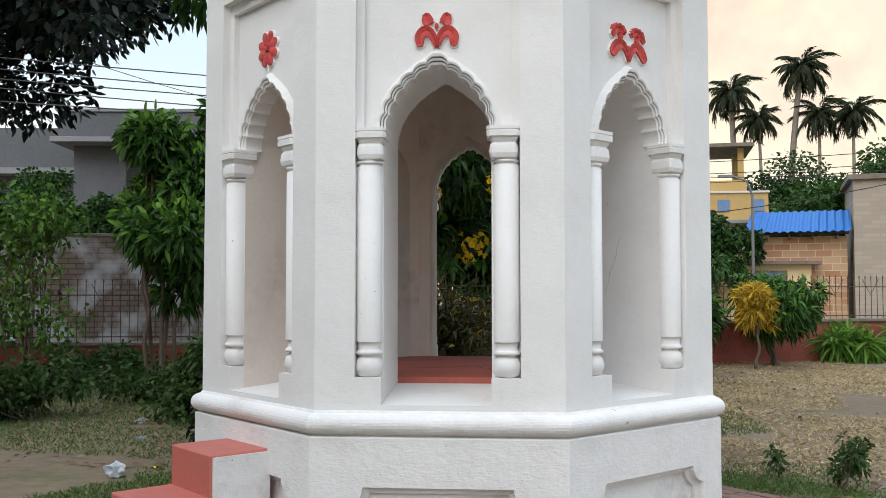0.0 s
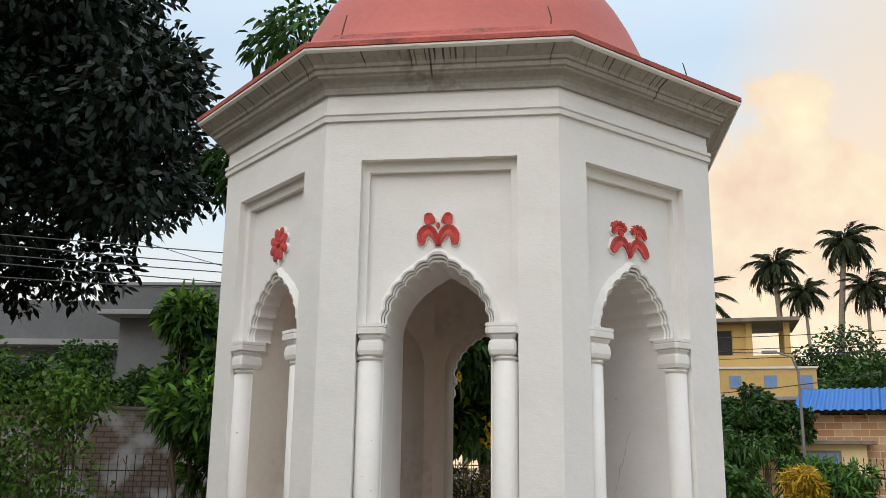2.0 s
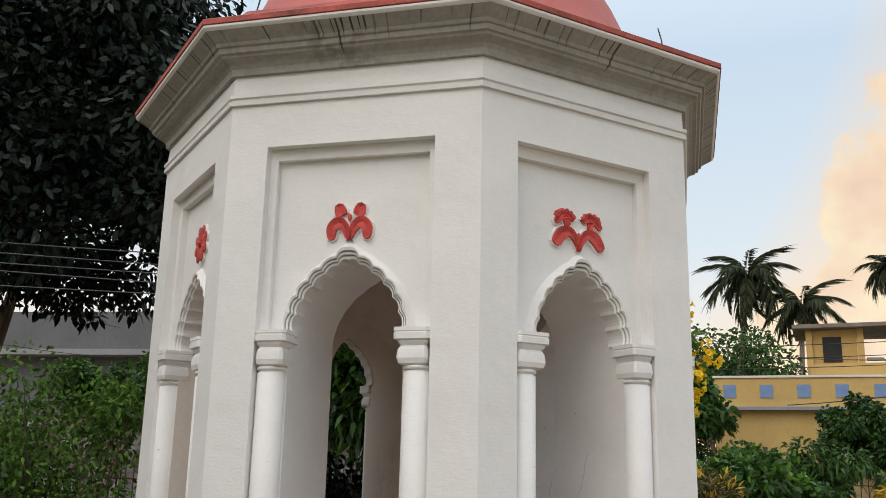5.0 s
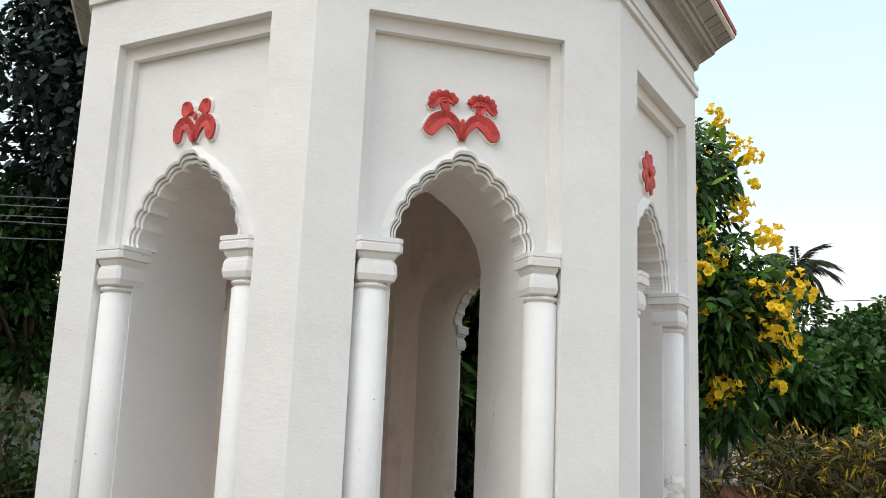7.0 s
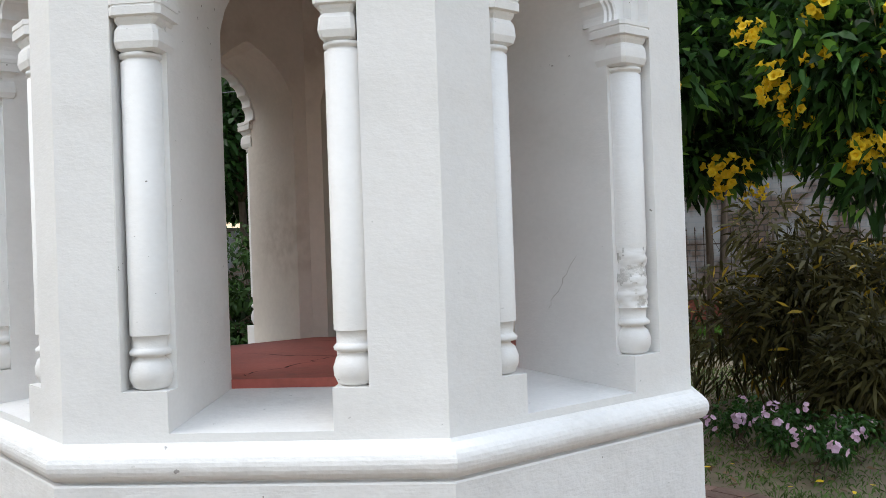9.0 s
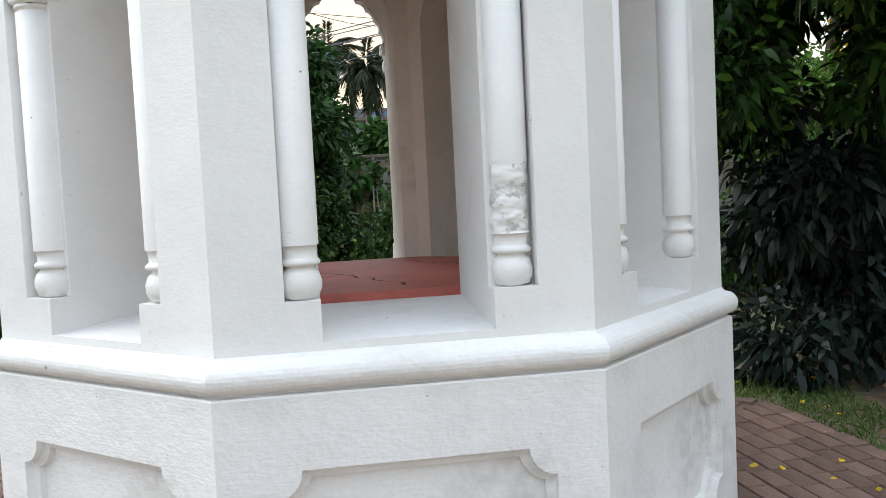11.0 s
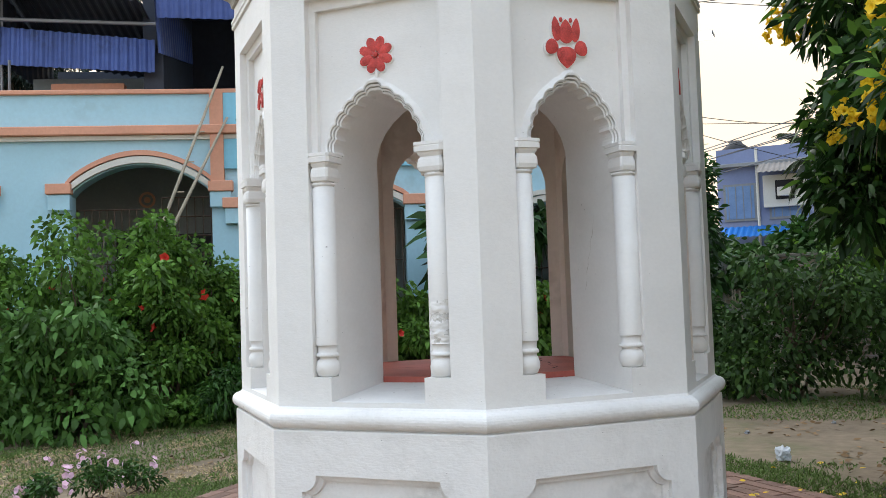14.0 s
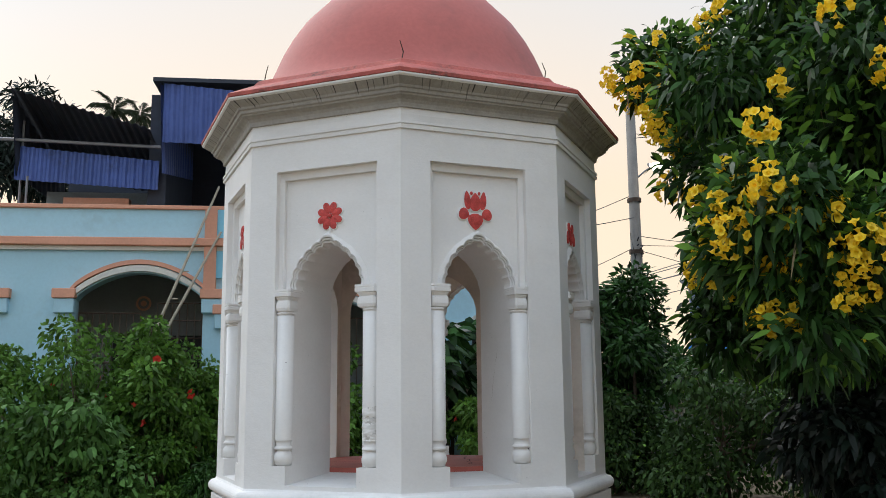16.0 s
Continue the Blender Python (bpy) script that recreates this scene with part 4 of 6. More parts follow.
for i, (x, y, h, rad, s) in enumerate(((-7.2, 6.0, 2.9, 1.0, 21), (-6.25, 6.3, 3.1, 0.72, 22), (-8.7, 7.5, 3.3, 1.2, 23))):
    plant("garden_shrub", "loose green shrub with small leaves and thin stems", "shrub", (x, y), (0, 0, h * 0.62), (rad, rad, h * 0.58), 2300, (0.095, 0.05), LEAF_HEDGE, s, clumps=24, trunk_r=0.02, stems=6, inner=0.1, group="loose shrubs by the fence",
          accents=((LEAF_LIGHT, 0.22, (0.09, 0.045), "fresh light green leaves"),))
for i, (x, y, h) in enumerate(((-12.4, 14.6, 4.6), (-10.6, 14.9, 4.8), (-9.0, 15.0, 4.2), (-7.5, 15.2, 4.7))):
    plant("wall_shrub", "dark leafy shrub rising behind the brick wall", "shrub", (x, y), (0, 0, h * 0.72), (1.15, 0.8, h * 0.26), 5200, (0.13, 0.065), LEAF_MID, 140 + i, clumps=18, trunk_r=0.05, stems=4, droop=0.3, group="shrubs behind the wall", size=0.36)
plant("low_shrub", "low dark green shrub at the edge of the bare ground", "shrub", (-4.5, 6.6), (0, 0, 0.26), (1.1, 0.8, 0.26), 2200, (0.09, 0.04), LEAF_GREY, 24, clumps=14, trunk_r=0.012, stems=5)
plant("low_shrub", "low dark green shrub below the brick wall", "shrub", (-6.6, 8.9), (0, 0, 0.30), (1.9, 0.9, 0.30), 3000, (0.10, 0.045), LEAF_MID, 25, clumps=14, trunk_r=0.012, stems=5)

# the yellow-flowering bush
rngf = np.random.default_rng(5)
YCL = [flower_cluster_mesh("blossom", c, r, (5, 0.031, 0.030, 0.008), rngf) for c, r in ((18, 0.085), (26, 0.115), (12, 0.07), (32, 0.14), (7, 0.05))]
tec, cl, rg = plant("trumpet_bush", "tall yellow-flowering bush with drooping leaves and hanging pods", "flowering bush", (-1.85, 4.30), (1.05, -0.75, 3.4), (1.80, 1.60, 1.90), 92000, (0.125, 0.042), LEAF_TEC, 31, clumps=110, spread=0.07, trunk_r=0.045, stems=4, bend=0.10, bark=DARK_BARK, extra=(((2.70, -1.38, 2.4), (0.52, 0.6, 0.75), 28, 0.42), ((-0.10, -1.62, 2.45), (0.42, 0.55, 0.90), 24, 0.42), ((0.60, -1.95, 2.30), (0.42, 0.40, 0.62), 14, 0.45), ((0.45, -2.25, 4.1), (0.7, 0.5, 0.7), 18, 0.40)), droop=0.45, size=0.26,
                    inner=0.12, accents=((LEAF_LIGHT, 0.14, (0.13, 0.045), "fresh light green leaves"),))
bloom(tec, [c for c in cl if c[0][0] > -0.2 and not (c[0][1] < -1.5 and c[0][0] < 1.2 and c[0][2] < 3.0)], rg, YCL, YELLOW, 150, (0.8, 1.15), zmin=1.7, hull=((1.05, -0.75, 3.4), (1.8, 1.6, 1.9)), name="blossom", label="full yellow trumpet-shaped blossom")
pods_p, pods_d = clump_points(cl, 260, rg, 0.9)
pods = link("seed_pods", leaf_mesh("seed_pods", pods_p, np.tile([[0.05, 0.0, -1.0]], (260, 1)) + rg.normal(size=(260, 3)) * 0.12, 0.22, 0.012, rg, 0.1), mat("dry_pod", (0.20, 0.17, 0.10), 0.8, 0.2), tec, "thin hanging seed pods")
tagged(pods, "thin brown hanging seed pods", kind="stuff")
# foliage low under the bush
plant("croton_shrub", "dark croton shrub with narrow bronze and yellow leaves", "shrub", (-0.75, 5.3), (0, 0, 1.0), (1.35, 1.2, 0.85), 6500, (0.19, 0.028), LEAF_CROTON, 32, clumps=24, trunk_r=0.035, stems=3, droop=0.35, group="crotons",
      accents=((LEAF_YELLOW, 0.05, (0.17, 0.026), "yellow-veined leaf tips"),))
plant("croton_shrub", "bronze croton shrub with narrow yellow-tipped leaves", "shrub", (1.35, 7.1), (0, 0, 0.95), (1.25, 1.2, 0.80), 7500, (0.17, 0.026), LEAF_CROTON, 33, clumps=24, trunk_r=0.035, stems=3, droop=0.2, group="crotons",
      accents=((LEAF_YELLOW, 0.16, (0.16, 0.026), "yellow-veined leaf tips"),))
plant("croton_shrub", "low dark croton shrub under the yellow-flowering bush", "shrub", (0.2, 4.35), (0, 0, 0.55), (0.62, 0.6, 0.50), 3200, (0.17, 0.026), LEAF_CROTON, 38, clumps=18, trunk_r=0.02, stems=3, droop=0.3, group="crotons")
plant("yellow_croton", "small croton tree with bright yellow leaves on a bare stem", "shrub", (4.85, 12.6), (0, 0, 1.18), (0.42, 0.42, 0.58), 2200, (0.20, 0.034), LEAF_YELLOW, 34, clumps=12, trunk_r=0.04, stems=1, droop=0.3)
plant("round_shrub", "round glossy green shrub beside the red wall", "shrub", (5.45, 13.5), (0, 0, 1.30), (0.98, 0.95, 0.80), 5200, (0.20, 0.05), LEAF_MID, 35, clumps=22, trunk_r=0.04, stems=4, droop=0.6,
      accents=((LEAF_LIGHT, 0.16, (0.2, 0.05), "fresh light green leaves"),))
plant("dark_shrub", "tall dark green shrub behind the lawn", "shrub", (3.5, 13.4), (0, 0, 1.6), (0.9, 0.9, 1.4), 4800, (0.17, 0.05), LEAF_MID, 36, clumps=20, trunk_r=0.04, stems=4, droop=0.5)
plant("broad_shrub", "broad leafy green shrub in front of the yellow building", "shrub", (2.35, 10.1), (0, 0, 1.55), (1.35, 1.3, 1.15), 9000, (0.16, 0.075), LEAF_MID, 37, clumps=30, trunk_r=0.04, stems=5, droop=0.45, size=0.3,
      accents=((LEAF_LIGHT, 0.10, (0.15, 0.07), "fresh light green leaves"),))
for i, (x, y, s) in enumerate(((7.4, 14.6, 41), (8.6, 14.9, 42), (9.8, 15.2, 43))):
    plant("strap_leaf_plant", "clump of upright strap-leaved garden plants by the wall", "plant", (x, y), (0, 0, 0.45), (0.55, 0.45, 0.45), 900, (0.5, 0.05), LEAF_LIGHT, s, clumps=8, trunk_r=0.012, stems=3, droop=0.3, group="strap-leaved plants",
          accents=((LEAF_YELLOW, 0.12, (0.3, 0.04), "yellowing leaf tips"),) if i else ())

# far trees
FAR = ((-1.5, 22.0, 3.6, 3.0, 51), (0.6, 24.0, 3.6, 2.4, 52), (3.4, 36.0, 5.2, 4.0, 53), (12.5, 38.0, 5.0, 4.0, 54), (11.4, 30.5, 3.9, 2.8, 55), (15.5, 30.5, 4.8, 3.8, 56), (12.8, 33.0, 4.0, 3.0, 57), (20.0, 29.0, 4.8, 4.2, 58), (0.2, 13.4, 2.3, 1.9, 59),
       (-14.5, 4.6, 2.2, 1.7, 60), (-15.0, 0.5, 1.75, 2.0, 61), (-16.0, 5.6, 4.2, 2.6, 62), (-16.0, 9.0, 3.6, 2.6, 65), (-17.0, 2.7, 1.9, 1.9, 68))
for x, y, h, rad, s in FAR:
    plant("garden_tree", "dense dark green tree beyond the garden wall", "tree", (x, y), (0, 0, h), (rad, rad, h * 0.62), 11000, (0.23, 0.11), LEAF_MID if s % 3 else LEAF_TEC, s, clumps=30, trunk_r=0.14, stems=3, group="trees beyond the wall", size=0.30)
plant("bamboo_like_tree", "dark feathery tree over the blue house", "tree", (-8.0, -13.1), (0, 0, 6.9), (1.6, 1.6, 2.0), 6500, (0.26, 0.05), LEAF_DARK, 63, clumps=20, trunk_r=0.12, stems=3)

palm((12.7, 48.0), 13.0, 1.52, 28, 71, "leaning coconut palm with ragged dark fronds", (-0.3, 0.2))
palm((14.0, 47.5), 11.3, 1.32, 26, 72, "areca palm with ragged dark fronds", (-0.2, 0.1), False)
palm((15.2, 47.4), 14.2, 1.57, 28, 73, "tall coconut palm with ragged dark fronds", (1.0, 0.2))
palm((16.9, 47.0), 11.5, 1.32, 26, 74, "areca palm with ragged dark fronds", (0.1, 0.1), False)
palm((18.6, 46.5), 11.4, 1.42, 26, 75, "areca palm with ragged dark fronds", (0.0, 0.0), False)
palm((4.9, 60.0), 15.2, 2.9, 21, 76, "windblown coconut palm behind the yellow building", (0.9, 0.0))
palm((8.7, 60.0), 13.0, 2.6, 19, 77, "windblown coconut palm behind the yellow building", (0.5, 0.0))
palm((-6.6, 60.0), 12.6, 2.6, 19, 78, "dark coconut palm over the far trees", (0.2, 0.0))

palm((-11.5, -13.7), 9.0, 0.6, 13, 79, "dark stubby palm behind the blue house", (0.1, 0.0), False)
palm((-11.9, -13.2), 8.9, 0.6, 13, 80, "dark stubby palm behind the blue house", (0.1, 0.0), False)

# hedge before the blue house
HIB = [flower_cluster_mesh("flower", 1, 0.01, (5, 0.055, 0.03, 0.02), rngf) for _ in range(2)]
for x, y, h, rad, s in ((-2.9, -8.4, 2.7, 1.35, 81), (-4.0, -7.1, 2.75, 1.3, 82), (-5.0, -5.9, 2.75, 1.1, 83), (-5.9, -4.3, 2.5, 1.1, 84), (-1.4, -9.4, 2.6, 1.4, 85), (-3.95, -5.75, 2.75, 0.75, 86), (-6.55, -3.15, 1.9, 0.75, 87), (-7.0, -1.9, 1.75, 0.7, 88)):
    ob, cl, rg = plant("hibiscus_shrub", "dense green hibiscus shrub with a few red flowers", "shrub", (x, y), (0, 0, h * 0.54), (rad, rad, h * 0.5), 9500, (0.105, 0.058), LEAF_HEDGE, s, skirt=12, clumps=26, trunk_r=0.03, stems=6, droop=0.4, group="hibiscus hedge", size=0.30,
                       accents=((LEAF_LIGHT, 0.22, (0.09, 0.05), "fresh light green leaves"),))
    bloom(ob, cl, rg, HIB, SCARLET, 9, (0.8, 1.3), (0.75, 0.66, 0.0), 0.5, "flower", "red hibiscus flower")
plant("jasmine_shrub", "rounded shrub with pale green hanging leaves in the hedge", "shrub", (-2.75, -6.15), (0, 0, 1.05), (1.3, 1.05, 0.85), 6500, (0.115, 0.078), LEAF_SOFT, 89, skirt=8, clumps=32, trunk_r=0.03, stems=4, droop=0.55, size=0.30)
plant("low_shrub", "low feathery green shrub at the hedge's foot", "shrub", (-4.35, -4.75), (0, 0, 0.42), (0.85, 0.75, 0.42), 3600, (0.11, 0.03), LEAF_MID, 87, clumps=14, trunk_r=0.012, stems=5, droop=0.4)
plant("plumeria_shrub", "broad-leaved dark green shrub in front of the house", "shrub", (-7.35, -2.65), (0, 0, 2.05), (1.1, 1.1, 0.95), 680, (0.46, 0.13), LEAF_TEC, 88, clumps=9, trunk_r=0.04, stems=4, droop=0.35)
# shrubs on the far side, towards the street
for x, y, h, rad, s in ((-7.6, 1.5, 2.0, 1.7, 91), (-7.0, 3.6, 1.9, 1.6, 92), (-8.6, -0.4, 1.6, 1.4, 93)):
    plant("rose_shrub", "loose twiggy shrub with small grey-green leaves", "shrub", (x, y), (0, 0, h * 0.56), (rad, rad, h * 0.5), 7000, (0.10, 0.056), LEAF_GREY, s, skirt=8, clumps=30, trunk_r=0.022, stems=7, inner=0.15, group="twiggy shrubs", size=0.28,
          accents=((LEAF_LIGHT, 0.05, (0.07, 0.04), "fresh light green leaves"),))
plant("columnar_shrub", "tall dark narrow-leaved shrub near the street", "shrub", (-9.3, -0.35), (0, 0, 2.25), (1.2, 1.2, 1.95), 11000, (0.16, 0.055), LEAF_TEC, 95, clumps=36, trunk_r=0.05, stems=4, droop=0.2, size=0.28)
plant("garden_shrub", "light green shrub with long leaves near the street", "shrub", (-11.5, 3.2), (0, 0, 1.6), (1.4, 1.4, 1.4), 4200, (0.2, 0.06), LEAF_LIGHT, 96, clumps=20, trunk_r=0.04, stems=4, droop=0.5)
plant("garden_tree", "dark leafy tree at the garden's edge near the street", "tree", (-10.3, 5.15), (0, 0, 3.7), (1.6, 1.6, 2.0), 9000, (0.17, 0.08), LEAF_TEC, 99, clumps=40, trunk_r=0.09, stems=3, group="trees beyond the wall", size=0.28)
# added shrub whose near-black leaves give the deep shade below the bush
plant("shade_shrub", "added shrub, blackish to stand in for shade under the yellow-flowering bush", "shrub", (-1.75, 3.3), (0, 0, 1.15), (0.85, 0.75, 1.0), 7000, (0.12, 0.05), LEAF_DARK, 100, skirt=8, clumps=30, trunk_r=0.03, stems=5, size=0.32, droop=0.5)
plant("low_shrub", "low dark green shrub on the bare ground", "shrub", (-5.35, 4.7), (0, 0, 0.36), (0.9, 0.8, 0.36), 2400, (0.09, 0.045), LEAF_GREY, 101, clumps=14, trunk_r=0.012, stems=5)
plant("shade_shrub", "dense dark shrub in the shade of the yellow-flowering bush", "shrub", (-3.3, 5.2), (0.1, 0, 0.6), (0.75, 0.75, 0.55), 3600, (0.09, 0.045), LEAF_GREY, 97, skirt=10, clumps=22, trunk_r=0.03, stems=5, size=0.3)
plant("garden_tree", "slim leafy tree before the yellow building", "tree", (6.5, 24.4), (0, 0, 2.95), (1.55, 1.4, 1.35), 9000, (0.17, 0.08), LEAF_TEC, 98, clumps=44, trunk_r=0.06, stems=2, group="trees beyond the wall", size=0.22)


# ---------------------------------------------------------------- buildings and walls
BLUE_WALL = mat("pale_blue_wall_paint", (0.40, 0.62, 0.72), 0.7, 0.05, 0.8, 20.0, 0.12, dirt=(0.30, 0.42, 0.46), dirt_amount=0.5, dirt_scale=0.8)
BLUE_DEEP = mat("turquoise_wall_paint", (0.25, 0.56, 0.72), 0.7, 0.05, 0.8, 20.0, 0.12)
ORANGE = mat("salmon_trim_paint", (0.66, 0.33, 0.22), 0.7, 0.07, 1.5, 25.0, 0.12)
CREAM = mat("cream_trim_paint", (0.66, 0.64, 0.58), 0.7, 0.06, 1.5, 25.0, 0.12)
# dull grey that carries the shade inside the porch and terrace room
PORCH = mat("porch_shade_grey", (0.27, 0.29, 0.28), 0.8, 0.1, 1.0, 20.0, 0.1)
SHEET_BLUE = mat("blue_painted_sheet", (0.065, 0.105, 0.31), 0.45, 0.15, 1.2, 12.0, 0.05, dirt=(0.03, 0.04, 0.09), dirt_amount=0.7)
SHEET_BRIGHT = mat("bright_blue_sheet", (0.014, 0.14, 0.46), 0.4, 0.08, 1.2, 12.0, 0.05)
# near-black: the shade under the roof sheds is put into this colour
SHEET_SHADE = mat("shaded_underside_sheet", (0.035, 0.042, 0.06), 0.6, 0.2, 1.0, 10.0, 0.05)
STEEL = mat("grey_steel_tube", (0.22, 0.22, 0.23), 0.5, 0.1, 3.0, 30.0, 0.1, metal=0.6)
BAMBOO = mat("weathered_bamboo", (0.38, 0.33, 0.25), 0.7, 0.15, 6.0, 40.0, 0.2)
GREY_WALL = mat("grey_cement_wall", (0.135, 0.142, 0.152), 0.85, 0.12, 0.7, 12.0, 0.2, dirt=(0.11, 0.115, 0.12), dirt_amount=0.6, dirt_scale=0.5)
GREY_BAND = mat("pale_grey_ledge", (0.26, 0.27, 0.28), 0.85, 0.1, 0.7, 12.0, 0.2)
YEL_WALL = mat("ochre_yellow_wall", (0.54, 0.37, 0.14), 0.8, 0.08, 0.6, 12.0, 0.15, dirt=(0.42, 0.30, 0.14), dirt_amount=0.6, dirt_scale=0.5)
YEL_PALE = mat("pale_yellow_wall", (0.72, 0.58, 0.33), 0.8, 0.08, 0.6, 12.0, 0.15)
GLASS_BLUE = mat("blue_shutter", (0.16, 0.26, 0.45), 0.4, 0.1, 3.0, 20.0, 0.0)
RED_WALL = mat("red_washed_wall", (0.30, 0.085, 0.06), 0.85, 0.2, 2.0, 25.0, 0.4, dirt=(0.10, 0.06, 0.05), dirt_amount=0.8, dirt_scale=1.2)
COPING = mat("mossy_coping", (0.20, 0.17, 0.14), 0.9, 0.2, 3.0, 25.0, 0.4)
BRICK_OLD = brick_mat("whitewashed_brick", (0.30, 0.22, 0.17), (0.24, 0.18, 0.14), (0.30, 0.28, 0.25), 1.0, 0.30, 0.105, (0.46, 0.48, 0.50), 0.9)
BRICK_WASHED = brick_mat("limewashed_old_brick", (0.27, 0.19, 0.15), (0.20, 0.145, 0.12), (0.10, 0.09, 0.08), 1.0, 0.30, 0.11, (0.60, 0.62, 0.64), 0.72)
BRICK_RED = brick_mat("rough_orange_brick", (0.40, 0.20, 0.11), (0.52, 0.36, 0.22), (0.60, 0.50, 0.36), 1.0, 0.50, 0.22)
BRICK_GREY = brick_mat("grey_weathered_brick", (0.36, 0.31, 0.25), (0.42, 0.36, 0.29), (0.34, 0.31, 0.27), 1.0, 0.50, 0.14)
PURPLE = mat("lavender_wall", (0.22, 0.26, 0.42), 0.8, 0.08, 0.6, 12.0, 0.1)
CONCRETE = mat("concrete_pole", (0.24, 0.22, 0.20), 0.9, 0.12, 3.0, 30.0, 0.3)


def corrugated(name, corners, waves, material, parent, depth=0.03, label=""):
    """A ribbed metal sheet between four corners: two at the top, two at the bottom; the ribs run from top to bottom."""
    a, b, c, d = (Vector(p) for p in corners)      # top left, top right, bottom right, bottom left
    n = (b - a).cross(d - a).normalized()
    vs, fs = [], []
    per = 4
    for i in range(waves * per + 1):
        t = i / (waves * per)
        off = n * (depth if (i % per) in (1, 2) else 0.0)
        top, bot = a.lerp(b, t) + off, d.lerp(c, t) + off
        vs += [tuple(top), tuple(bot), tuple(top - n * 0.004), tuple(bot - n * 0.004)]
    for i in range(waves * per):
        o, q = i * 4, i * 4 + 4
        fs += [(o, o + 1, q + 1, q), (o + 2, q + 2, q + 3, o + 3), (o + 1, o + 3, q + 3, q + 1), (o, q, q + 2, o + 2)]
    return link(name, raw(name, vs, fs), material, parent, label)


# the pale blue house: local x runs along its front to the right, -y looks at the garden
house = thing("blue_house", "pale blue house with salmon bands, arched porch and metal roof sheds", "house", Matrix(((-0.491, -0.871, 0, -6.13), (0.871, -0.491, 0, -6.41), (0, 0, 1, -0.03), (0, 0, 0, 1))))
X0, X1 = -10.0, 6.0
P_TOP, B_Z = 4.72, 4.08


def arch_panel(x0, x1, spring, rise, top, y, thick, material, parent, name="wall"):
    """Wall over a segmental arch, from the springing up to top."""
    bm = bmesh.new()
    n = 24
    lo, hi = [], []
    for i in range(n + 1):
        t = i / n
        x = x0 + (x1 - x0) * t
        z = spring + rise * math.sin(math.pi * t) ** 0.75
        lo.append((x, z))
        hi.append((x, top))
    rows = []
    for yy in (y, y + thick):
        rows.append(([bm.verts.new((x, yy, z)) for x, z in lo], [bm.verts.new((x, yy, z)) for x, z in hi]))
    for i in range(n):
        bm.faces.new((rows[0][0][i], rows[0][0][i + 1], rows[0][1][i + 1], rows[0][1][i]))
        bm.faces.new((rows[1][0][i], rows[1][1][i], rows[1][1][i + 1], rows[1][0][i + 1]))
        bm.faces.new((rows[0][0][i], rows[1][0][i], rows[1][0][i + 1], rows[0][0][i + 1]))
    return part(name, bm, material, parent)


def arch_band(x0, x1, spring, rise, width, y, thick, material, parent, label=""):
    bm = bmesh.new()
    n, prev = 28, None
    for i in range(n + 1):
        t = i / n
        x = x0 + (x1 - x0) * t
        z = spring + rise * math.sin(math.pi * t) ** 0.75
        r = [bm.verts.new(p) for p in ((x, y, z), (x, y, z + width), (x, y + thick, z + width), (x, y + thick, z))]
        if prev:
            for k in range(4):
                bm.faces.new((prev[k], prev[(k + 1) % 4], r[(k + 1) % 4], r[k]))
        prev = r
    bmesh.ops.recalc_face_normals(bm, faces=bm.faces)
    return part("arch_band", bm, material, parent, label)


ARCHES = ((-2.28, -0.20, 3.18, 0.46), (0.30, 2.75, 2.92, 0.34), (4.30, 5.72, 2.62, 0.30), (-5.8, -3.6, 3.18, 0.46))
edges = sorted([X0, X1] + [v for a in ARCHES for v in a[:2]])
for a, b in zip(edges[::2], edges[1::2]):
    part("wall", boxes((a, b, 0.0, 0.30, 0.0, B_Z)), BLUE_WALL, house)
for x0, x1, sp, rise in ARCHES:
    arch_panel(x0, x1, sp, rise, B_Z, 0.0, 0.30, BLUE_WALL, house)
    arch_band(x0 - 0.02, x1 + 0.02, sp + 0.02, rise, 0.10, -0.07, 0.09, CREAM, house, "cream arch moulding")
    arch_band(x0 - 0.05, x1 + 0.05, sp + 0.125, rise + 0.01, 0.075, -0.085, 0.105, ORANGE if x0 < 4 else CREAM, house, "painted arch moulding")
    for xb in (x0, x1):
        part("impost", boxes((xb - 0.30 if xb == x0 else xb - 0.02, xb + 0.02 if xb == x0 else xb + 0.30, -0.10, 0.05, sp - 0.22, sp + 0.02), bevel=0.01), BLUE_WALL, house)
        part("impost_cap", boxes((xb - 0.33 if xb == x0 else xb - 0.04, xb + 0.04 if xb == x0 else xb + 0.33, -0.13, 0.02, sp + 0.022, sp + 0.18), bevel=0.01), ORANGE if x0 < 4 else CREAM, house, "painted cap")
part("parapet", boxes((X0, X1, 0.02, 0.22, B_Z + 0.14, P_TOP)), BLUE_WALL, house)
part("parapet_coping", boxes((X0 - 0.05, X1 + 0.05, -0.03, 0.27, P_TOP, P_TOP + 0.07), bevel=0.012), ORANGE, house, "salmon painted coping")
part("cornice_band", boxes((X0 - 0.05, X1 + 0.05, -0.13, 0.30, B_Z, B_Z + 0.14), bevel=0.015), ORANGE, house, "salmon painted band")
part("cream_line", boxes((X0, X1, -0.06, 0.0, B_Z - 0.07, B_Z - 0.003)), CREAM, house)
part("pilaster", boxes((-0.20, -0.0, -0.10, 0.0, 3.2, B_Z - 0.003), (-0.20, 0.0, -0.10, 0.02, B_Z + 0.143, P_TOP - 0.003)), ORANGE, house, "salmon painted pilaster")
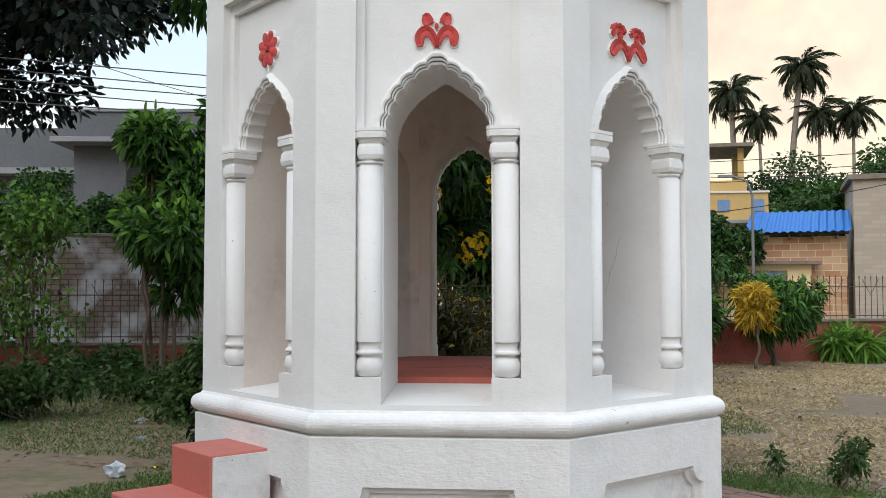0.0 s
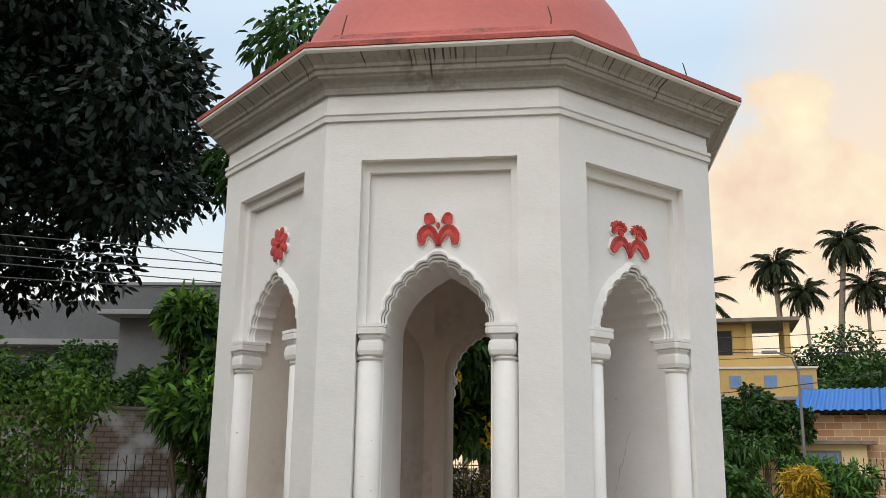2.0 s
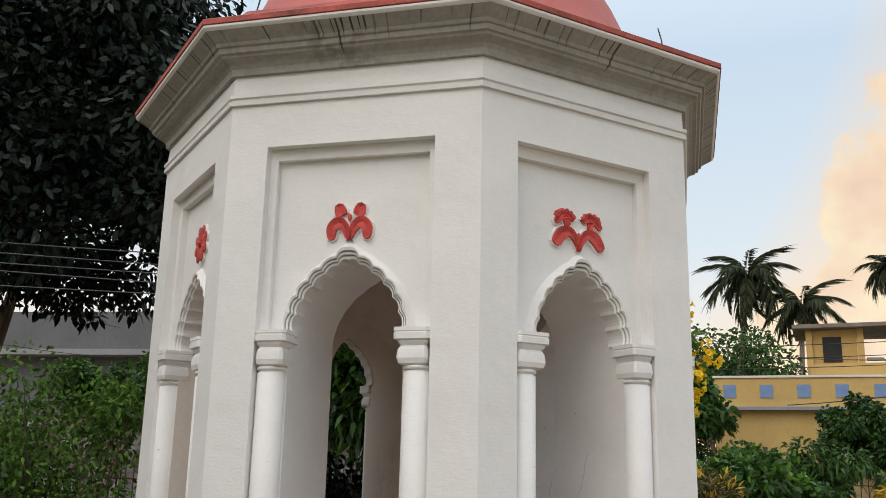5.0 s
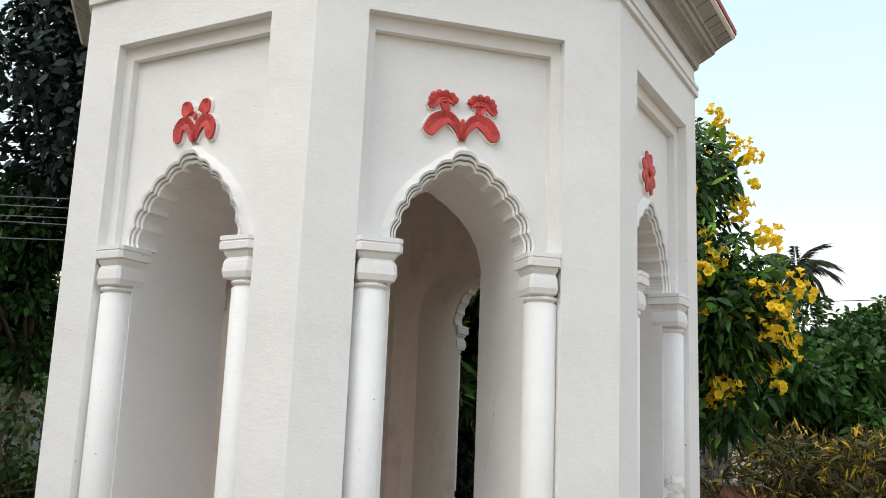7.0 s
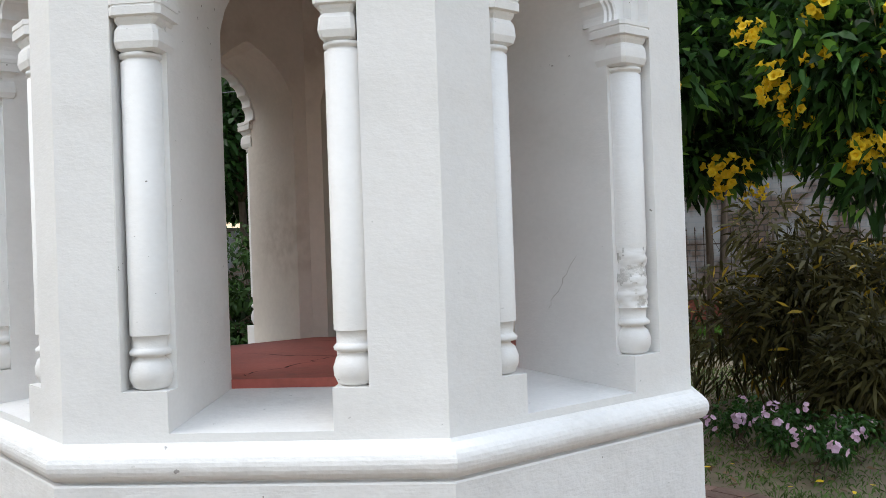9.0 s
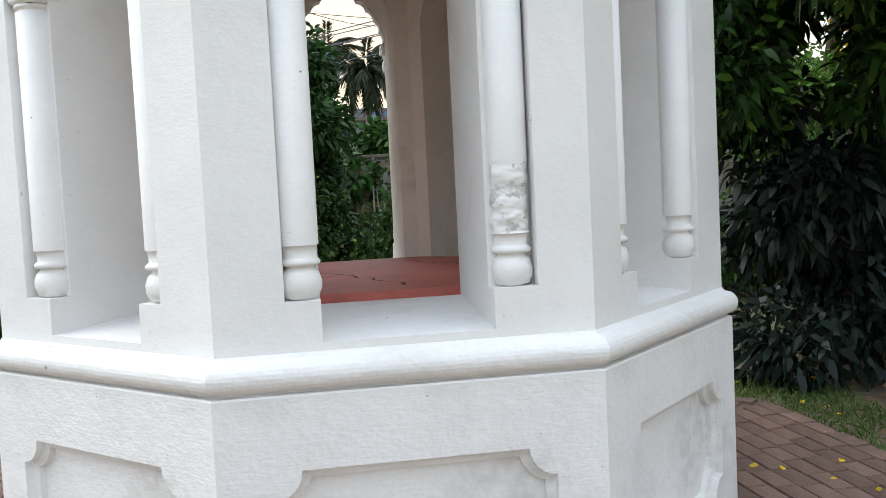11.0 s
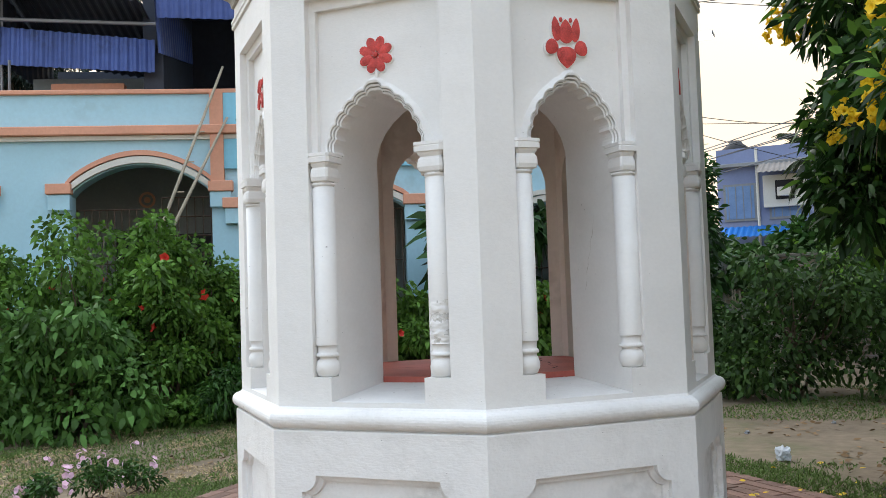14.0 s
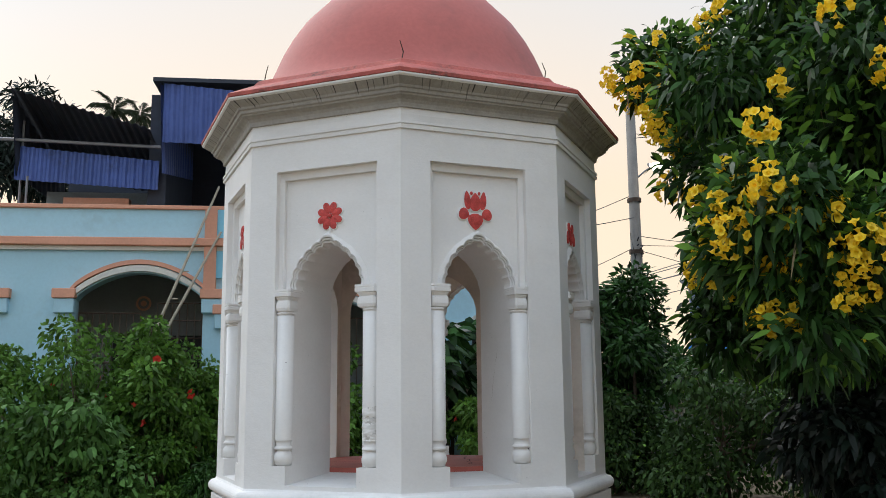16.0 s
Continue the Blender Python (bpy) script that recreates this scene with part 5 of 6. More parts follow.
part("projecting_bay", boxes((0.0, 3.1, -0.06, 0.0, 3.55, B_Z - 0.075), (0.0, 3.1, -0.06, 0.018, B_Z + 0.143, P_TOP - 0.003)), BLUE_DEEP, house)
part("back_wall", boxes((X0, X1, 2.3, 2.5, 0.0, P_TOP - 0.2)), PORCH, house, "porch wall in a grey that holds the porch's shade")
part("end_wall", boxes((X0, X0 + 0.25, 0.303, 8.0, 0.0, P_TOP)), BLUE_WALL, house)
part("end_wall", boxes((X1 - 0.25, X1, 0.303, 8.0, 0.0, P_TOP)), BLUE_DEEP, house)
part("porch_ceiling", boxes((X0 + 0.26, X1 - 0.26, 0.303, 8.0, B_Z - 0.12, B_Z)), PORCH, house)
part("porch_floor", boxes((X0 + 0.26, X1 - 0.26, 0.303, 8.0, 0.0, 0.45)), COPING, house)
# black panels on the porch wall, painted for the darkness indoors
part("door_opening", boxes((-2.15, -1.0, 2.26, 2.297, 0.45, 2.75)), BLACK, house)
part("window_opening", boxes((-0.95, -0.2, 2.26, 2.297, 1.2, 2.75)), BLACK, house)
# porch grille: rails, uprights and a lattice panel
for x0, x1, z0, z1, rows in ((-2.24, -1.25, 0.5, 2.98, 3), (-0.98, -0.24, 0.5, 3.15, 9), (0.34, 2.70, 0.5, 2.9, 3), (4.35, 5.7, 0.5, 2.6, 3)):
    nx = int((x1 - x0) / 0.11)
    lines = [([(x0 + (x1 - x0) * i / nx, 0.2, z0), (x0 + (x1 - x0) * i / nx, 0.2, z1)], (0.009, 0.009)) for i in range(nx + 1)]
    lines += [([(x0, 0.2, z0 + (z1 - z0) * j / rows), (x1, 0.2, z0 + (z1 - z0) * j / rows)], (0.012, 0.012)) for j in range(rows + 1)]
    link("window_grille", tubes("window_grille", lines, 5), IRON, house, "dark iron porch grille")
# round emblem on the porch wall
def disc(r0, r1, y, x, z):
    bm = bmesh.new()
    prev = None
    for i in range(33):
        a = 2 * math.pi * i / 32
        p = [bm.verts.new((x + r * math.cos(a), y + d, z + r * math.sin(a))) for r, d in ((r0, 0), (r1, 0), (r1, 0.02))]
        if prev:
            bm.faces.new((prev[0], prev[1], p[1], p[0]))
            bm.faces.new((prev[1], prev[2], p[2], p[1]))
        prev = p
    return bm
part("emblem_ring", disc(0.10, 0.14, 2.27, -1.62, 3.36), ORANGE, house, "round salmon emblem ring")
part("emblem_ring", disc(0.0, 0.055, 2.27, -1.62, 3.36), ORANGE, house)
# roof sheds
corrugated("shed_fascia", ((-3.42, 0.22, 5.84), (-1.05, 0.22, 5.62), (-1.05, 0.18, 5.10), (-3.42, 0.18, 5.24)), 17, SHEET_BLUE, house, label="blue corrugated fascia sheet")
corrugated("roof_sheet", ((-3.45, -0.20, 6.70), (-1.15, -0.20, 6.06), (-1.15, 3.0, 5.60), (-3.45, 3.0, 5.95)), 16, SHEET_SHADE, house, label="tilted roof sheet with its underside's shade in the colour")
corrugated("side_sheet", ((-3.40, 3.0, 5.95), (-3.42, -0.15, 6.62), (-3.38, 0.15, 5.30), (-3.38, 3.0, 5.30)), 10, SHEET_SHADE, house)
corrugated("roof_sheet", ((-1.05, 3.2, 7.9), (-1.0, -0.25, 6.95), (-0.92, -0.2, 5.30), (-0.95, 3.2, 6.0)), 16, SHEET_BLUE, house, label="blue corrugated side sheet")
corrugated("shed_fascia", ((-0.92, -0.30, 6.85), (2.6, -0.30, 6.55), (2.6, -0.28, 5.72), (-0.92, -0.28, 5.82)), 22, SHEET_BLUE, house, label="blue corrugated fascia sheet")
# added dark side and back panels stand in for the shaded void below
part("shed_side", boxes((-1.25, -0.95, 0.35, 3.5, 4.45, 6.85)), SHEET_SHADE, house)
part("shed_roof", boxes((-1.10, 2.8, -0.35, 4.0, 6.86, 6.93)), SHEET_SHADE, house)
part("shed_back", boxes((-3.4, 2.7, 3.3, 3.4, 4.4, 5.9), (-1.2, 2.7, 3.3, 3.4, 5.901, 6.855), (2.701, 4.2, 3.3, 3.4, 4.4, 6.855)), SHEET_SHADE, house)
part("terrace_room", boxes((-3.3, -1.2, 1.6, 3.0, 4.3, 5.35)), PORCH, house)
part("terrace_beam", boxes((-2.7, -1.6, 0.55, 0.75, 4.82, 5.02)), ORANGE, house)
for x, y, z0, z1 in ((-3.35, 0.3, 4.7, 6.3), (-1.25, 0.5, 4.7, 6.2), (0.48, -0.02, 4.75, 6.5), (-3.2, 0.18, 4.75, 5.3), (2.5, 0.1, 4.75, 6.5)):
    link("shed_post", tubes("shed_post", [([(x, y, z0), (x, y, z1)], (0.022, 0.022))], 6), STEEL, house)
link("shed_beam", tubes("shed_beam", [([(-3.7, 0.1, 5.92), (-1.0, 0.1, 5.83)], (0.03, 0.03))], 6), STEEL, house)
ladder = thing("bamboo_ladder", "weathered bamboo ladder leaning on the house's parapet", "ladder", house.matrix_world.copy())
for dx in (0.0, 0.13):
    link("rail", tubes("rail", [([(-1.75 + dx, -0.75, 0.0), (-1.0 + dx, -0.5, 2.3), (0.02 + dx * 0.4, -0.14, 5.1 - 6 * dx * (dx > 0))], (0.032, 0.028, 0.02))], 7), BAMBOO, ladder, smooth=True)
for i in range(9):
    t = 0.08 + i * 0.09
    p = Vector((-1.75, -0.75, 0.0)).lerp(Vector((0.02, -0.14, 5.1)), t)
    link("rung", tubes("rung", [([p - Vector((0.03, 0, 0)), p + Vector((0.16 - 0.1 * t, 0, 0))], (0.012, 0.012))], 5), BAMBOO, ladder)
cam_box = thing("wall_lamp", "small black floodlight on the house's blue wall", "lamp", house.matrix_world @ pose(0.33, -0.30, 4.22, 0, 25, 0))
part("housing", boxes((-0.11, 0.11, -0.06, 0.06, -0.04, 0.04), bevel=0.01), WIRE, cam_box)
part("bracket", boxes((-0.02, 0.02, 0.06, 0.24, -0.02, 0.02)), WIRE, cam_box)


# boundary: low red wall with iron fence on it
def boundary(x0, y0, x1, y1, h, fence_h, label):
    d = Vector((x1 - x0, y1 - y0, 0))
    L = d.length
    at = Matrix.Translation((x0, y0, -0.03)) @ Matrix.Rotation(math.atan2(d.y, d.x), 4, "Z")
    w = thing("boundary_wall", label, "wall", at)
    part("wall_body", boxes((0, L, -0.11, 0.11, 0, h)), RED_WALL, w)
    part("coping", boxes((-0.01, L + 0.01, -0.15, 0.15, h, h + 0.07), bevel=0.012), COPING, w)
    f = thing("iron_fence", "rusty iron picket fence on a low red wall", "fence", at)
    me = tubes("picket", [([(0, 0, h + 0.07), (0, 0, h + fence_h)], (0.008, 0.008)), ([(0, 0, h + fence_h), (0, 0, h + fence_h + 0.07)], (0.016, 0.002))], 5)
    vee = tubes("fence_ornament", [([(-0.22, 0, h + fence_h * 0.98), (0, 0, h + fence_h * 0.62), (0.22, 0, h + fence_h * 0.98)], (0.007, 0.007, 0.007))], 5)
    n = int(L / 0.155)
    for i in range(n):
        link("picket", me, IRON, f, m=Matrix.Translation((0.08 + i * 0.155, 0, 0)))
        if i % 6 == 3:
            link("fence_ornament", vee, IRON, f, m=Matrix.Translation((0.08 + i * 0.155, 0.02, 0)))
    for z in (0.14, 0.80):
        link("rail", tubes("rail", [([(0, 0, h + fence_h * z), (L, 0, h + fence_h * z)], (0.010, 0.010))], 5), IRON, f)


boundary(-16.0, 9.2, -2.0, 11.6, 0.52, 1.15, "low red washed garden wall with mossy coping")
boundary(-2.0, 11.6, 13.5, 17.6, 0.85, 0.95, "low red washed brick garden wall beyond the lawn")


def wall_run(name, label, x0, y0, x1, y1, h, material, thick=0.25):
    d = Vector((x1 - x0, y1 - y0, 0))
    w = thing(name, label, "wall", Matrix.Translation((x0, y0, -0.03)) @ Matrix.Rotation(math.atan2(d.y, d.x), 4, "Z"))
    part("brickwork", boxes((0, d.length, 0, thick, 0, h)), material, w)
    part("coping", boxes((0, d.length, -0.03, thick + 0.03, h, h + 0.07), bevel=0.01), COPING, w)
    return w


wall_run("brick_wall", "old whitewashed brick wall behind the iron fence", -18, 11.3, -3.2, 13.9, 2.65, BRICK_WASHED)
wall_run("brick_wall", "old grey brick wall along the street", -13.5, -3.0, -14.7, 12.0, 2.05, BRICK_OLD)


# leaning pale sticks of a broken fence
bf = thing("stick_fence", "broken fence of pale leaning sticks", "fence", pose(-10.6, -0.9, -0.03, 0, 0, 95))
rs = np.random.default_rng(6)
for i in range(26):
    x = i * 0.11
    link("stick", tubes("stick", [([(x, 0, 0), (x + rs.uniform(-0.06, 0.06), rs.uniform(-0.05, 0.05), rs.uniform(1.1, 1.5))], (0.014, 0.012))], 5), BAMBOO, bf)


def simple_house(name, label, at, turn, w, d, storeys, sh, wall, trim, windows, category="house", parapet=0.7, glass=GLASS_BLUE, roof=None):
    """A plain plastered building: body per storey, ledges, parapet, and a row of framed windows on its front."""
    h = thing(name, label, category, Matrix.Translation((at[0], at[1], -0.03)) @ Matrix.Rotation(radians(turn), 4, "Z"))
    for s in range(storeys):
        z = s * sh
        part("wall", boxes((-w / 2, w / 2, 0, d, z, z + sh - 0.12)), wall, h)
        part("ledge", boxes((-w / 2 - 0.25, w / 2 + 0.25, -0.30, d + 0.25, z + sh - 0.12, z + sh), bevel=0.01), trim, h)
        n = windows
        for i in range(n):
            x = -w / 2 + w * (i + 0.5) / n
            win = part("window", boxes((x - 0.55, x + 0.55, -0.05, 0.0, z + 0.9, z + 2.2)), trim, h)
            part("pane", boxes((x - 0.47, x + 0.47, -0.062, -0.052, z + 0.98, z + 2.12)), glass, win)
            for b in range(4):
                part("bar", boxes((x - 0.40 + b * 0.25, x - 0.37 + b * 0.25, -0.078, -0.064, z + 0.98, z + 2.12)), trim, win)
    if parapet:
        part("parapet", boxes((-w / 2, w / 2, 0, 0.18, storeys * sh, storeys * sh + parapet), (-w / 2, -w / 2 + 0.18, 0.181, d, storeys * sh, storeys * sh + parapet), (w / 2 - 0.18, w / 2, 0.181, d, storeys * sh, storeys * sh + parapet)), wall, h)
    return h


# grey building on the left
g = thing("grey_building", "grey cement building with long ledge and parapet", "building", Matrix.Translation((-12.25, 19.5, -0.03)) @ Matrix.Rotation(radians(6), 4, "Z"))
part("wall", boxes((0, 9.0, 0, 7, 0, 5.66)), GREY_WALL, g)
part("ledge", boxes((-0.4, 9.2, -0.75, 7, 5.66, 5.80), bevel=0.01), GREY_BAND, g)
part("parapet", boxes((-0.2, 9.0, -0.60, 0.1, 5.803, 6.52)), GREY_WALL, g)
part("coping", boxes((-0.25, 9.05, -0.65, 0.15, 6.52, 6.60)), GREY_BAND, g)
# no real recess: the shade below the ledge is a black panel
part("window", boxes((1.5, 6.5, -0.05, -0.004, 3.6, 5.2)), BLACK, g, "black panel that stands in for the deep shade under the ledge")
g2 = thing("grey_building", "grey cement annexe set back beside the building", "building", Matrix.Translation((-21.0, 19.0, -0.03)) @ Matrix.Rotation(radians(6), 4, "Z"))
part("wall", boxes((0, 9.3, 1.2, 7, 0, 5.0)), GREY_WALL, g2)
part("ledge", boxes((-0.2, 9.5, 0.6, 7, 5.0, 5.18)), GREY_BAND, g2)
part("parapet", boxes((0, 9.3, 0.9, 1.3, 5.183, 6.4)), GREY_WALL, g2)
for i in range(3):
    part("window", boxes((1.2 + 2.6 * i, 2.4 + 2.6 * i, 1.15, 1.197, 1.6, 3.2)), BLACK, g2)

# shed with the bright blue roof and the tall brick wall beside it
shed = thing("brick_shed", "rough orange brick shed with bright blue metal roof", "shed", Matrix.Translation((7.9, 25.6, -0.03)) @ Matrix.Rotation(radians(-15), 4, "Z"))
part("wall", boxes((0.15, 2.95, 0, 1.3, 0, 3.3)), BRICK_RED, shed)
part("pillar", boxes((-0.05, 0.147, -0.03, 0.25, 0, 3.35)), YEL_PALE, shed)
corrugated("roof", ((0.05, 0.9, 4.22), (3.10, 0.9, 4.22), (3.05, -0.55, 3.45), (-0.15, -0.55, 3.45)), 13, SHEET_BRIGHT, shed, 0.04, "bright blue ribbed metal roof")
part("roof_beam", boxes((0.0, 3.0, -0.3, -0.22, 3.35, 3.45)), IRON, shed)
for i in range(4):
    part("bracket", boxes((0.5 + 0.7 * i, 0.56 + 0.7 * i, -0.45, -0.003, 3.22, 3.30)), IRON, shed)
tallw = thing("brick_house", "unplastered grey brick house beside the shed", "house", Matrix.Translation((10.85, 24.5, -0.03)) @ Matrix.Rotation(radians(-15), 4, "Z"))
part("wall", boxes((0, 4.5, 0, 4, 0, 5.05)), BRICK_GREY, tallw)
part("roof_slab", boxes((-0.15, 4.6, -0.15, 4.1, 5.05, 5.22), bevel=0.01), COPING, tallw)
part("doorway", boxes((1.35, 2.2, -0.012, -0.002, 0.9, 3.0)), BLACK, tallw)
ann = thing("yellow_annexe", "small pale yellow annexe beside the shed", "building", Matrix.Translation((6.0, 26.2, -0.03)) @ Matrix.Rotation(radians(-15), 4, "Z"))
part("wall", boxes((0, 1.8, 0, 0.6, 0, 2.9)), YEL_PALE, ann)
part("ledge", boxes((-0.1, 1.85, -0.2, 0.6, 2.9, 3.0)), CREAM, ann)
part("window", boxes((1.3, 1.65, -0.02, -0.004, 1.5, 2.4)), BLACK, ann)
rub = thing("rubble_heap", "heap of earth and broken brick by the shed", "rubble", (8.4, 16.9, -0.03))
bm = bmesh.new()
rr = np.random.default_rng(9)
for i in range(90):
    a, r = rr.uniform(0, 6.28), rr.uniform(0, 1) ** 0.7
    c = Vector((math.cos(a) * r * 1.3, math.sin(a) * r * 0.6, 0.75 * (1 - r) * rr.uniform(0.4, 1)))
    s = rr.uniform(0.08, 0.2)
    q = bmesh.ops.create_cube(bm, size=s)["verts"]
    rot = Euler(rr.uniform(0, 3, 3)).to_matrix()
    for v in q:
        v.co = rot @ v.co + c
part("broken_bricks", bm, BRICK_RED, rub)

# yellow houses
simple_house("yellow_house", "two-storey ochre yellow house with open roof room", (8.0, 34.0), -8, 3.6, 6, 2, 2.75, YEL_WALL, CREAM, 3)
rh = thing("roof_room", "open yellow roof room with flat slab on posts", "building", Matrix.Translation((8.0, 34.6, 5.4)) @ Matrix.Rotation(radians(-8), 4, "Z"))
for x, y in ((-1.7, 0), (0.2, 0), (1.7, 0), (-1.7, 2.5), (1.7, 2.5)):
    part("post", boxes((x - 0.12, x + 0.12, y - 0.12, y + 0.12, 0, 2.2)), YEL_WALL, rh)
part("roof_slab", boxes((-2.3, 2.2, -0.6, 3.2, 2.2, 2.36), bevel=0.01), COPING, rh)
part("room_wall", boxes((-1.57, 0.07, 0.05, 2.4, 0, 2.19)), YEL_WALL, rh)
part("window", boxes((-1.2, -0.5, 0.0, 0.047, 0.9, 1.9)), BLACK, rh)
yb = simple_house("yellow_building", "long ochre yellow building with blue parapet vents", (5.6, 27.2), -3, 6.6, 6, 1, 4.0, YEL_WALL, GREY_BAND, 5, parapet=0.95, glass=BLACK)
for i in range(6):
    part("parapet_vent", boxes((-3.0 + 1.15 * i, -2.6 + 1.15 * i, -0.03, -0.002, 4.3, 4.72)), GLASS_BLUE, yb)
part("coping", boxes((-3.35, 3.35, -0.05, 0.22, 4.95, 5.02)), CREAM, yb)
simple_house("yellow_house", "pale yellow gabled annexe", (8.3, 24.8), -3, 2.6, 2, 1, 2.5, YEL_PALE, COPING, 1, parapet=0)
lav = simple_house("lavender_building", "lavender blue town house with awnings beyond the street", (-28.1, -0.15), 88, 3.0, 6, 2, 2.9, PURPLE, GREY_BAND, 2, parapet=0.55)
part("cream_bay", boxes((0.05, 1.45, -0.28, -0.002, 4.2, 5.3), bevel=0.01), CREAM, lav, "cream bay with a small window")
bay_win = part("window", boxes((0.45, 1.05, -0.31, -0.283, 4.45, 5.1)), BLACK, lav)
part("air_conditioner", boxes((0.52, 0.95, -0.52, -0.313, 4.55, 4.85), bevel=0.01), CREAM, bay_win, "white air conditioner box")
corrugated("awning", ((0.0, -0.05, 5.85), (1.9, -0.05, 5.85), (2.1, -1.0, 5.35), (-0.1, -1.0, 5.35)), 12, CONCRETE, lav, 0.03, "grey corrugated awning")
corrugated("awning", ((-1.4, -0.32, 3.6), (1.4, -0.32, 3.6), (1.4, -1.3, 3.2), (-1.4, -1.3, 3.2)), 14, SHEET_BRIGHT, lav, 0.03, "blue sheet awning")
link("rain_pipe", tubes("rain_pipe", [([(-0.15, -0.08, 0.1), (-0.15, -0.08, 6.3)], (0.05, 0.05))], 7), CREAM, lav)
simple_house("street_house", "pale cement town house beyond the street", (-27.0, 4.4), 92, 5.0, 6, 2, 1.95, GREY_BAND, COPING, 3, parapet=0.3)
palm((-31.5, 1.2), 6.6, 1.4, 24, 81, "ragged dark areca palm behind the town houses", (0.1, 0.1), False)
palm((-24.0, 2.1), 5.0, 1.3, 24, 82, "ragged dark areca palm before the town houses", (0.1, 0.0), False)
tank = thing("water_tank", "black plastic water tank on the lavender building", "tank", (-29.6, -1.1, 5.765))
part("barrel", lathe([(0.0, 0), (0.5, 0), (0.52, 0.05), (0.5, 0.35), (0.52, 0.4), (0.5, 0.75), (0.25, 0.95), (0.2, 1.05), (0, 1.06)], 20), WIRE, tank, smooth=True)

# street pole with its lamp and wires
pole = thing("electric_pole", "concrete electric pole with lit street lamp and tangled cables", "pole", (-12.5, -0.55, -0.03))
link("shaft", tubes("shaft", [([(0, 0, 0), (0.06, 0, 7.55)], (0.15, 0.10))], 9), CONCRETE, pole, smooth=True)
link("lamp_arm", tubes("lamp_arm", [([(0.06, 0.05, 6.05), (0.06, 0.25, 6.2), (0.1, 0.42, 6.28)], (0.02, 0.02, 0.02))], 6), STEEL, pole)
hd = part("lamp_head", boxes((-0.10, 0.26, 0.34, 0.74, 6.26, 6.32), bevel=0.012), STEEL, pole)
LAMP = bpy.data.materials.new("lamp_glow")
LAMP.use_nodes = True
LAMP.node_tree.nodes["Principled BSDF"].inputs["Emission Color"].default_value = (1.0, 0.93, 0.78, 1)
LAMP.node_tree.nodes["Principled BSDF"].inputs["Emission Strength"].default_value = 7.0
part("lens", boxes((-0.07, 0.27, 0.40, 0.72, 6.235, 6.257), (0.262, 0.272, 0.38, 0.72, 6.24, 6.31)), LAMP, pole, "glowing white lamp lens")
for z in (4.5, 5.6):
    link("clamp", tubes("clamp", [([(0.04, 0, z - 0.04), (0.04, 0, z + 0.04)], (0.15, 0.15))], 9), IRON, pole)
knot = [((0.05 + 0.12 * math.cos(i * 2.4), 0.1 * math.sin(i * 1.7), 4.4 + 0.05 * i), (0.02 + 0.15 * math.cos(i * 1.1 + 2), 0.15 * math.sin(i * 2.1 + 1), 4.65 - 0.03 * i)) for i in range(12)]
link("cable_knot", tubes("cable_knot", [([a, b], (0.014, 0.014)) for a, b in knot], 5), WIRE, pole, "tangle of black cables")


CABLE_GREY = mat("grey_cable", (0.13, 0.13, 0.14), 0.6, 0.1, 4.0, 30.0, 0.0)


def cable(p, q, sag, r=0.008, label="thin black overhead cable", material=None):
    p, q = Vector(p), Vector(q)
    c = thing("overhead_cable", label, "cable", (0, 0, 0), "overhead cables")
    pts = [p.lerp(q, t) - Vector((0, 0, sag * 4 * t * (1 - t))) for t in np.linspace(0, 1, 13)]
    link("wire", tubes("wire", [(pts, [r] * 13)], 4), material or WIRE, c)


for a, b, s in (((-12.4, -0.5, 7.0), (-16, 22, 6.0), 0.8), ((-12.4, -0.5, 6.9), (-2.0, 26, 6.5), 0.9), ((-12.4, -0.5, 4.6), (-14.5, 20, 4.8), 0.5), ((-12.4, -0.5, 4.5), (-24, 8, 3.6), 0.3), ((-12.4, -0.5, 4.8), (-25, 4.5, 6.8), 0.4),
                ((-12.4, -0.5, 4.6), (-24, -9, 5.2), 0.4), ((-12.4, -0.5, 5.7), (-24, -12, 7.0), 0.5), ((-12.4, -0.5, 5.2), (-6.6, -6.9, 4.3), 0.3)):
    cable(a, b, s)
for z0, z1 in ((3.97, 4.83), (3.93, 4.62), (3.77, 4.51), (3.78, 4.32), (3.46, 4.23)):
    cable((-12.4, -0.5, z0), (-2.92, 9.05, z1), 0.06, 0.008, "grey overhead cable slung from the pole to a tree", CABLE_GREY)
for i, z in enumerate((6.0, 5.6, 5.3)):
    cable((-8, 27, z), (16, 24.5, z + 0.2), 0.35, 0.012)
cable((4, 21.5, 3.6), (13, 16.6, 5.0), 0.3, 0.012)
cable((4, 22.5, 5.0), (14, 20.0, 5.2), 0.3, 0.012)
lampp = thing("street_lamp", "slim grey street lamp post with curved arm", "lamp", (7.0, 21.5, -0.03))
link("post", tubes("post", [([(0, 0, 0), (0, 0, 4.3), (-0.15, 0, 4.7), (-0.6, 0, 4.85)], (0.05, 0.04, 0.03, 0.03))], 7), STEEL, lampp)
part("head", boxes((-0.95, -0.55, -0.07, 0.07, 4.80, 4.88), bevel=0.01), STEEL, lampp)


